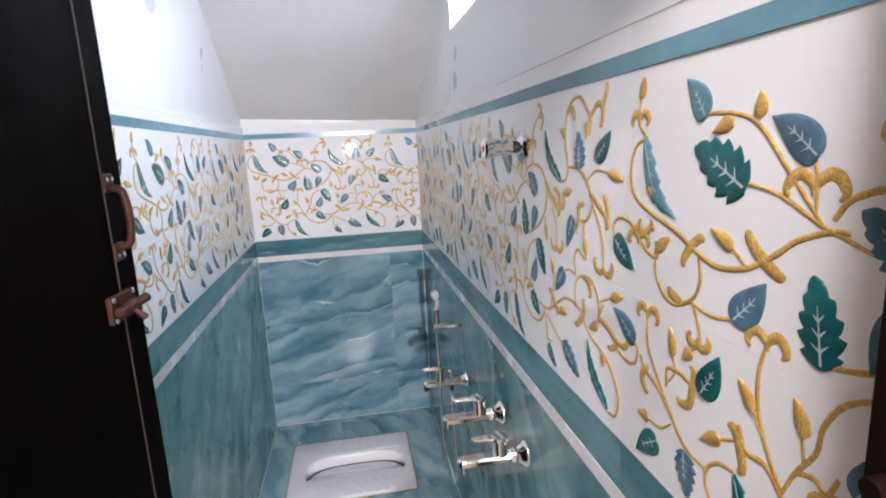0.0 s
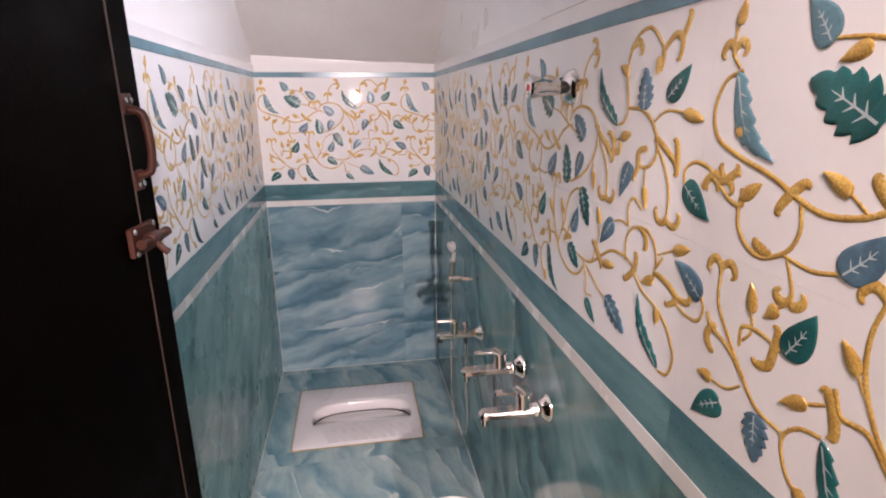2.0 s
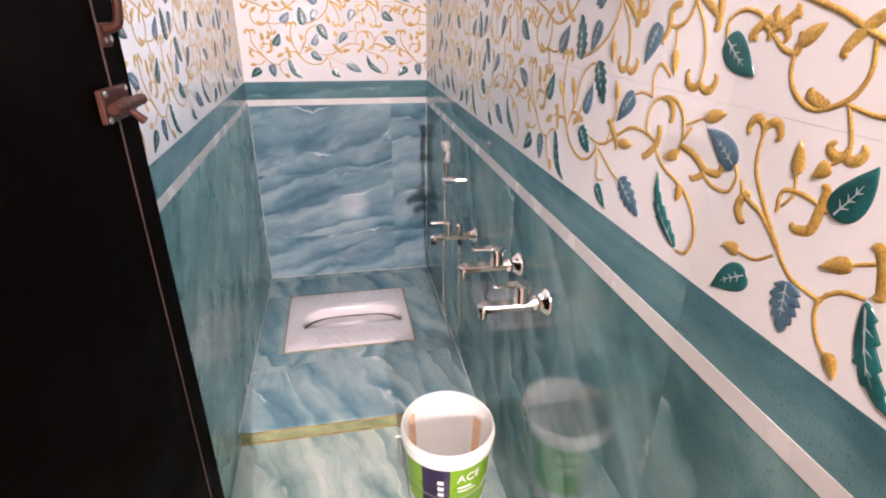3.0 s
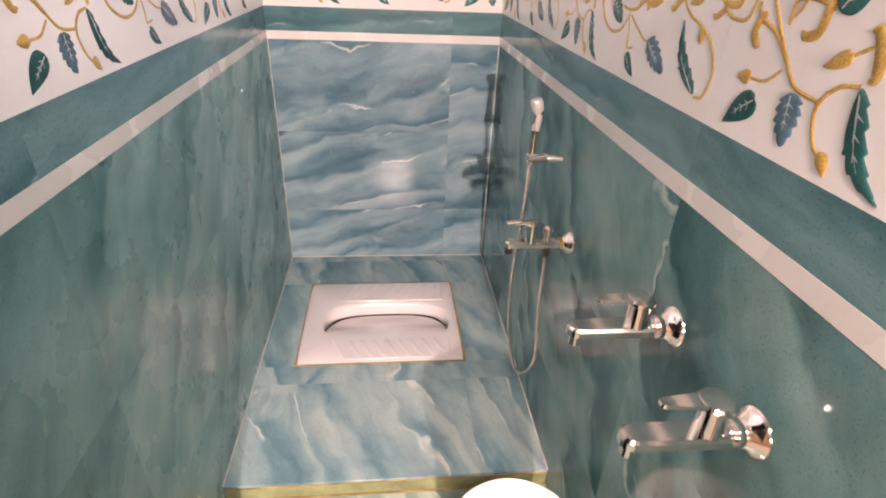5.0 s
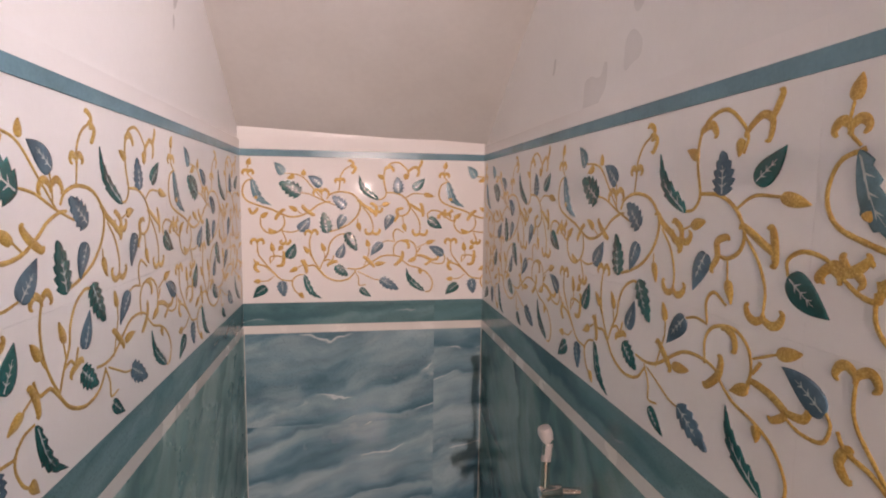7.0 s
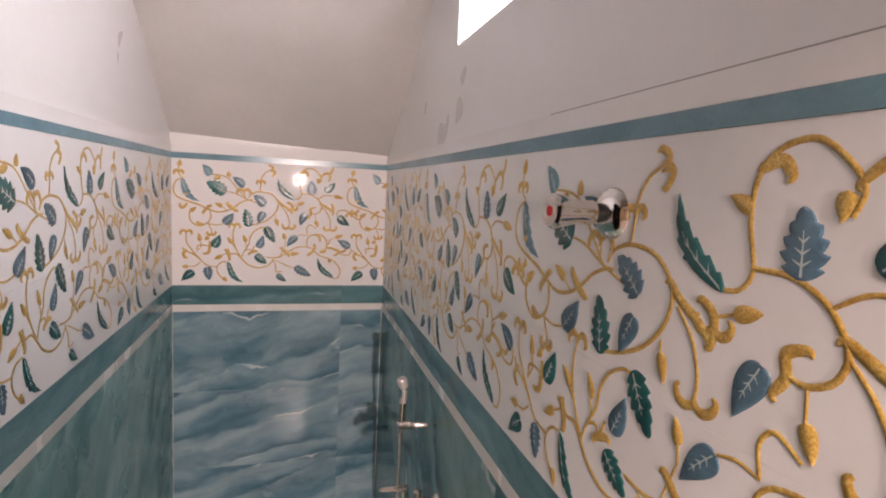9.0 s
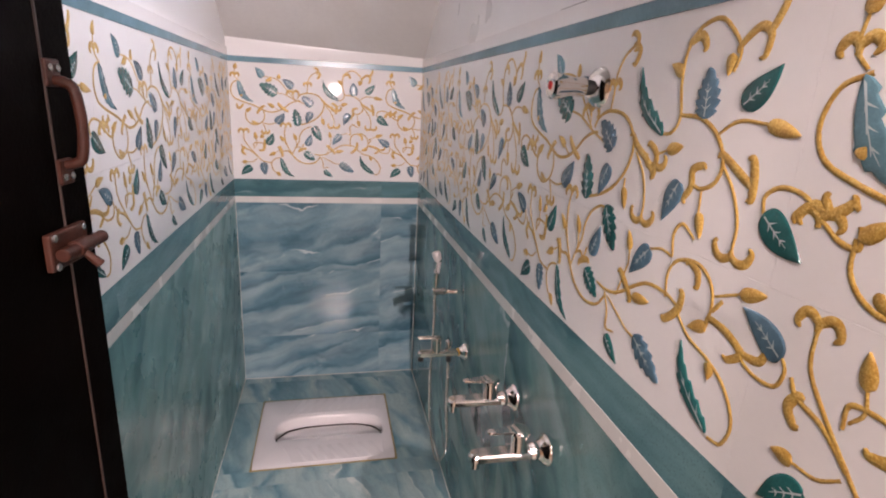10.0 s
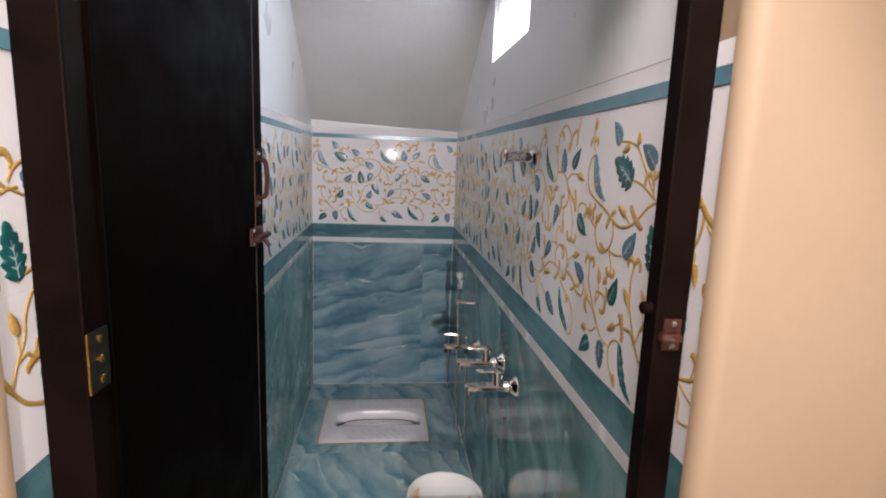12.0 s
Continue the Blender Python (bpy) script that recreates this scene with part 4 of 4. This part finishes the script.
vine(1.6, (63.2, 17.1), (66.0, 16.6), (68.3, 15.2), (66.7, 13.7))
vine(1.1, (67.9, 15.0), (70.3, 13.9), (73.0, 14.1), (73.8, 16.2), (73.0, 17.7))
vine(1.5, (68.7, 15.4), (70.7, 15.6), (71.3, 17.0))
vine(.8, (47.6, 34.7), (50.2, 35.7))
vine(.8, (57.8, 31.6), (58.0, 29.0))
vine(.8, (63.2, 20.0), (66.6, 21.6))
vine(.8, (15.6, 21.5), (14.6, 20.7))
vine(.8, (20.0, 33.4), (21.8, 32.0))
vine(.8, (41.3, 30.6), (41.3, 29.2))
vine(.8, (48.3, 14.6), (47.5, 13.8))
vine(.8, (45.4, 18.3), (45.3, 20.3))
vine(.8, (62.8, 17.1), (62.8, 16.0))
vine(.8, (43.3, 12.3), (45.4, 18.3))
vine(1.6, (3.3, 46.8), (2.6, 47.5), (1.9, 47.3), (1.5, 46.5))
vine(1.6, (3.3, 46.8), (4.1, 47.5), (4.8, 47.3), (5.1, 46.6))
vine(1.6, (28.3, 40.1), (27.2, 41.0), (26.2, 40.7), (25.6, 39.7))
vine(1.6, (28.3, 40.1), (29.5, 41.1), (30.5, 40.8), (31.0, 39.7))
vine(1.6, (35.0, 44.3), (34.3, 44.8), (33.7, 44.7), (33.4, 44.0))
vine(1.6, (35.0, 44.3), (35.8, 44.9), (36.4, 44.7), (36.7, 44.1))
vine(1.6, (46.7, 25.6), (45.6, 25.0), (44.5, 25.4), (44.1, 26.5))
vine(1.6, (46.7, 25.6), (47.8, 25.0), (48.9, 25.5), (49.4, 26.5))
vine(1.6, (64.2, 25.3), (63.1, 24.7), (62.0, 25.1), (61.5, 26.2))
vine(1.6, (64.2, 25.3), (65.4, 24.7), (66.5, 25.1), (67.0, 26.2))
vine(1.6, (6.0, 22.3), (5.1, 23.1), (4.3, 22.9), (3.8, 21.9))
vine(1.6, (6.0, 22.3), (7.0, 23.1), (7.8, 22.9), (8.2, 21.9))
vine(1.6, (24.8, 25.5), (23.8, 26.3), (23.0, 26.1), (22.5, 25.2))
vine(1.6, (24.8, 25.5), (25.8, 26.4), (26.6, 26.1), (27.0, 25.2))
vine(1.6, (15.7, 21.9), (14.9, 21.5), (14.2, 21.8), (14.0, 22.4))
vine(1.6, (15.7, 21.9), (16.3, 21.5), (17.0, 21.8), (17.4, 22.5))
vine(1.6, (73.5, 31.7), (72.6, 32.5), (71.8, 32.3), (71.4, 31.4))
vine(1.6, (73.5, 31.7), (74.5, 32.5), (75.3, 32.3), (75.8, 31.5))
vine(1.6, (48.0, 33.7), (47.1, 33.2), (46.2, 33.5), (45.8, 34.3))
vine(1.6, (48.0, 33.7), (48.9, 33.2), (49.8, 33.5), (50.2, 34.4))


def leaf_edge(kind, t, side):
    """Half width of a leaf along its length; the edge is whole, lobed or saw-toothed."""
    if kind == "S":
        return 0.5 * t ** 0.42 * (1 - t) ** 0.98 / 0.438
    if kind == "T":
        k = (t * 5.0 + 0.1 * side) % 1.0
        return 0.5 * (math.sin(math.pi * t ** 0.66) ** 0.62) * (0.66 + 0.44 * k ** 0.6 - 0.40 * max(0.0, k - 0.84) / 0.16)
    k = (t * 5.5 + (0.3 if side > 0 else 0.0)) % 1.0
    tooth = 0.74 + 0.40 * k if side < 0 or t > 0.45 else 0.92
    return 0.5 * math.sin(math.pi * t ** 0.74) ** 0.80 * tooth


def leaf_mesh(kind, mat):
    """A raised glazed leaf of length and width 1 with a pillowed face and pale veins."""
    bm = bmesh.new()
    n = 44
    rows = []
    bend = 0.85 if kind == "L" else 0.10 if kind == "S" else 0.04

    def mid(t):
        return bend * math.sin(math.pi * t) * (0.4 + t * 0.6)

    for i in range(n + 1):
        t = 0.004 + 0.992 * i / n
        a, b = (max(leaf_edge(kind, t, s), 0.010) for s in (-1, 1))
        c = mid(t)
        rows.append([bm.verts.new((c + k, t, z)) for k, z in (
            (-a, -0.0002), (-a * 0.94, 0.0006), (-a * 0.78, 0.0011), (0.0, 0.0014), (b * 0.78, 0.0011), (b * 0.94, 0.0006), (b, -0.0002))])
    for p, q in zip(rows, rows[1:]):
        for k in range(6):
            bm.faces.new((p[k], p[k + 1], q[k + 1], q[k]))

    def streak(p, q, w0, w1):
        p, q = Vector(p), Vector(q)
        s = Vector((-(q - p).y, (q - p).x, 0)).normalized()
        v = [bm.verts.new(x) for x in (p - s * w0, p + s * w0, q + s * w1, q - s * w1)]
        f = bm.faces.new(v)
        f.material_index = 1

    z = 0.0016
    stops = (0.05, 0.20, 0.36, 0.52, 0.68)
    for t0, t1 in zip(stops, stops[1:]):
        streak((mid(t0), t0, z), (mid(t1), t1, z), 0.030 - 0.032 * t0, 0.030 - 0.032 * t1)
    for t in (0.20, 0.36, 0.52):
        for s in (-1, 1):
            streak((mid(t), t, z), (mid(t) + s * 0.25 * (1 - t * 0.8), t + 0.09, z - 0.0004), 0.020, 0.002)
    return mesh_of("leaf", bm, mat, leaf_rib, smooth=False)


GLAZE = {"G": leaf_green, "B": leaf_blue, "P": leaf_pale}
LEAF_MESH = {(k, g): leaf_mesh(k, GLAZE[g]) for k, g in {(l[0], l[1]) for l in LEAVES}}
for me in LEAF_MESH.values():
    for poly in me.polygons:
        poly.use_smooth = True


def hooked(pts):
    """A short curl with both horns turned on the way they bend."""
    p = [Vector(q) for q in pts]
    first, last = (p[1] - p[0]).normalized(), (p[-1] - p[-2]).normalized()
    sign = 1 if first.x * last.y - first.y * last.x >= 0 else -1

    def horn(d, turn, length):
        a = radians(turn)
        return Vector((d.x * math.cos(a) - d.y * math.sin(a), d.x * math.sin(a) + d.y * math.cos(a))) * length

    return [p[0] + horn(-first, -sign * 62, 0.75)] + p + [p[-1] + horn(last, sign * 62, 0.75)]


def vine_mesh(scale, lo, hi):
    """All stems, curls and buds of one period as low relief, cut to the stretch from lo to hi."""
    bm = bmesh.new()
    for weight, pts in VINES:
        line = smooth_line([(x * 0.01 * scale, y * 0.01, 0) for x, y in (hooked(pts) if weight > 1.45 else pts)], 7)
        rings = []
        last = len(line) - 1
        for i, q in enumerate(line):
            d = (line[min(i + 1, last)] - line[max(i - 1, 0)]).normalized()
            s = Vector((-d.y, d.x, 0))
            t = i / last
            if weight > 1.45:
                w = 0.0036 * weight * max(0.12, math.sin(math.pi * (0.04 + 0.92 * t)) ** 0.62)
            else:
                w = 0.0024 * weight * (0.8 + 0.2 * math.sin(math.pi * t)) * (1 + 0.08 * math.sin(i * 2.4))
            h = 0.0008 + 0.00025 * weight
            rings.append([bm.verts.new(q + s * w * k + Vector((0, 0, h * z))) for k, z in ((-1, -0.05), (-0.72, 0.62), (0, 1), (0.72, 0.62), (1, -0.05))])
        for a, b in zip(rings, rings[1:]):
            for k in range(4):
                bm.faces.new((a[k], a[k + 1], b[k + 1], b[k]))
    for base, tip in BUDS:
        a, b = Vector((base.x * 0.01 * scale, base.y * 0.01, 0)), Vector((tip.x * 0.01 * scale, tip.y * 0.01, 0))
        d = b - a
        s = Vector((-d.y, d.x, 0)).normalized()
        rows = []
        for i in range(13):
            t = i / 12
            f = max(0.0005, 0.0098 * t ** 0.42 * (1 - t) ** 0.85 / 0.486)
            rows.append([bm.verts.new(a + d * t + s * f * k + Vector((0, 0, z))) for k, z in ((-1, -0.0002), (-0.7, 0.0014), (0, 0.0021), (0.7, 0.0014), (1, -0.0002))])
        for p, q in zip(rows, rows[1:]):
            for k in range(4):
                bm.faces.new((p[k], p[k + 1], q[k + 1], q[k]))
    for x, n in ((lo, -1), (hi, 1)):
        if -0.02 < x < PERIOD * scale + 0.02:
            bmesh.ops.bisect_plane(bm, geom=bm.verts[:] + bm.edges[:] + bm.faces[:], plane_co=(x, 0, 0), plane_no=(n, 0, 0), clear_outer=True)
    return mesh_of("vine_relief", bm, gold, smooth=True)


def field(wall, m, scale, u0, u1, drop=0.0):
    """The two decorated courses of a wall with their leaves and vines."""
    low = course(wall, m, scale, u0, u1, Z_DECOR, Z_JOINT, white_glaze)
    top = course(wall, m, scale, u0, u1, Z_JOINT, Z_BORDER, white_glaze)
    p = PERIOD * scale
    for k, (ob, a, b) in top.items():
        off = k * p
        lo = a - off if a <= u0 + 1e-4 else -9
        hi = b - off if b >= u1 - 1e-4 else 9
        key = ("vines", scale, round(lo, 3), round(hi, 3))
        if key not in SHARED:
            SHARED[key] = vine_mesh(scale, lo, hi)
        part("vine_relief", SHARED[key], gold, ob, "ochre vine relief", m=Matrix.Translation((off - a, Z_DECOR - Z_JOINT - drop, 0)))
        for kind, glaze, base, tip, width in LEAVES:
            x, y = base.x * 0.01 * scale, base.y * 0.01
            d = Vector(((tip.x - base.x) * 0.01 * scale, (tip.y - base.y) * 0.01))
            x1 = x + d.x
            if min(x, x1) + off < u0 - 0.004 or max(x, x1) + off > u1 + 0.004:
                continue
            row, z = (top, Z_JOINT) if y + d.y / 2 > Z_JOINT - Z_DECOR else (low, Z_DECOR)
            host, ha, _ = row[k]
            turn = math.atan2(-d.x, d.y)
            flip = -0.70 if kind == "L" and d.y > 0 else 0.70 if kind == "L" else 1.06 if kind == "S" else 1.0
            local = Matrix.Translation((off - ha + x, Z_DECOR - z + y - drop, 0.0002)) @ Matrix.Rotation(turn, 4, "Z") @ Matrix.Diagonal((width * 0.01 * flip, d.length, 1, 1))
            part("leaf", LEAF_MESH[(kind, glaze)], None, host, m=local)


def clad(wall, m, scale, u0, u1, z_floor, body, trim_out):
    for z0, z1 in ((z_floor, 0.30), (0.30, 0.652), (0.652, Z_WHITE)):
        course(wall, m, scale, u0, u1, z0, z1, body)
    course(wall, m, scale, u0, u1, Z_WHITE, Z_BAND, strip_glaze, "strip", out=0.0006)
    course(wall, m, scale, u0, u1, Z_BAND, Z_DECOR, band_glaze, "band_tile")
    course(wall, m, scale, u0, u1, Z_BORDER, Z_TOP, border_glaze, "border_tile", out=trim_out)
    field(wall, m, scale, u0, u1, 0.005 if scale > 1 else 0.0)


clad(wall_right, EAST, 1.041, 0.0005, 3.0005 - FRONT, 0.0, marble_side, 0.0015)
clad(wall_left, WEST, 1.041, FRONT - 0.806, BACK - 0.806, 0.0, marble_west_lifted, 0.0015)
clad(wall_back, NORTH, 1.0, 0.006, 0.886, PLAT, marble_back, 0.0015)
# white cap course above the border
course(wall_right, EAST, 1.041, 0.0005, 3.0005 - FRONT, Z_TOP, Z_CAP, white_glaze, out=0.001)
course(wall_left, WEST, 1.041, FRONT - 0.806, BACK - 0.806, Z_TOP, Z_CAP, white_glaze, out=0.001)
course(wall_back, NORTH, 1.0, 0.006, 0.886, Z_TOP, 1.715, white_glaze, out=0.001)

# floor and platform tiles
def lay(parent, xs, ys, z, mat, depth=0.008):
    for x0, x1 in zip(xs, xs[1:]):
        for y0, y1 in zip(ys, ys[1:]):
            part("tile", tile_mesh(x1 - x0, y1 - y0, mat, depth), mat, parent, m=Matrix.Translation((x0, y0, z)))


lay(floor, (-HALF, -0.09, 0.26, HALF), (FRONT, 0.55, 1.15, PLAT_Y), 0.0, marble_pale)
lay(platform, (-HALF, 0.25, HALF), (PLAT_Y, 2.172, PAN[2] - 0.004), PLAT, marble_floor)
lay(platform, (-HALF, 0.245, HALF), (PAN[3] + 0.004, 2.95, BACK), PLAT, marble_floor)
lay(platform, (-HALF, PAN[0] - 0.004), (PAN[2] - 0.004, PAN[3] + 0.004), PLAT, marble_floor)
lay(platform, (PAN[1] + 0.006, HALF), (PAN[2] - 0.004, PAN[3] + 0.004), PLAT, marble_floor)
part("riser", box(bmesh.new(), (-HALF + 0.001, PLAT_Y + 0.0005, 0.005), (HALF - 0.001, PLAT_Y + 0.0075, PLAT - 0.016), 0.0008), stained_riser, platform, "mossy marble riser between stained grout lines")
part("grout_line", box(bmesh.new(), (-HALF + 0.001, PLAT_Y - 0.0006, PLAT - 0.0155), (HALF - 0.001, PLAT_Y + 0.006, PLAT - 0.0085), 0.0008), dirty_grout, platform, "yellowed grout line")
part("grout_line", box(bmesh.new(), (-HALF + 0.001, PLAT_Y - 0.0040, 0.0002), (HALF - 0.001, PLAT_Y + 0.004, 0.0045), 0.0008), dirty_grout, platform, "yellowed grout line")
for x, s_ in ((-HALF, 1), (HALF, -1)):
    part("caulk", box(bmesh.new(), (x, BACK - 0.0024, PLAT), (x + s_ * 0.0024, BACK, Z_WHITE)), caulk, wall_back, "pale grout in the corner")
    part("caulk", box(bmesh.new(), (x, PLAT_Y, PLAT), (x + s_ * 0.0026, BACK - 0.003, PLAT + 0.0024)), caulk, platform, "pale grout in the corner")
part("caulk", box(bmesh.new(), (-HALF + 0.003, BACK - 0.003, PLAT), (HALF - 0.003, BACK, PLAT + 0.003)), caulk, platform, "pale grout in the corner")
part("crack", box(bmesh.new(), (HALF - 0.0014, 0.42, Z_CAP - 0.0004), (HALF + 0.006, 1.42, Z_CAP + 0.0011)), plain("dark_joint", (0.36, 0.34, 0.33), 0.9), wall_right, "dark open joint over the white course")
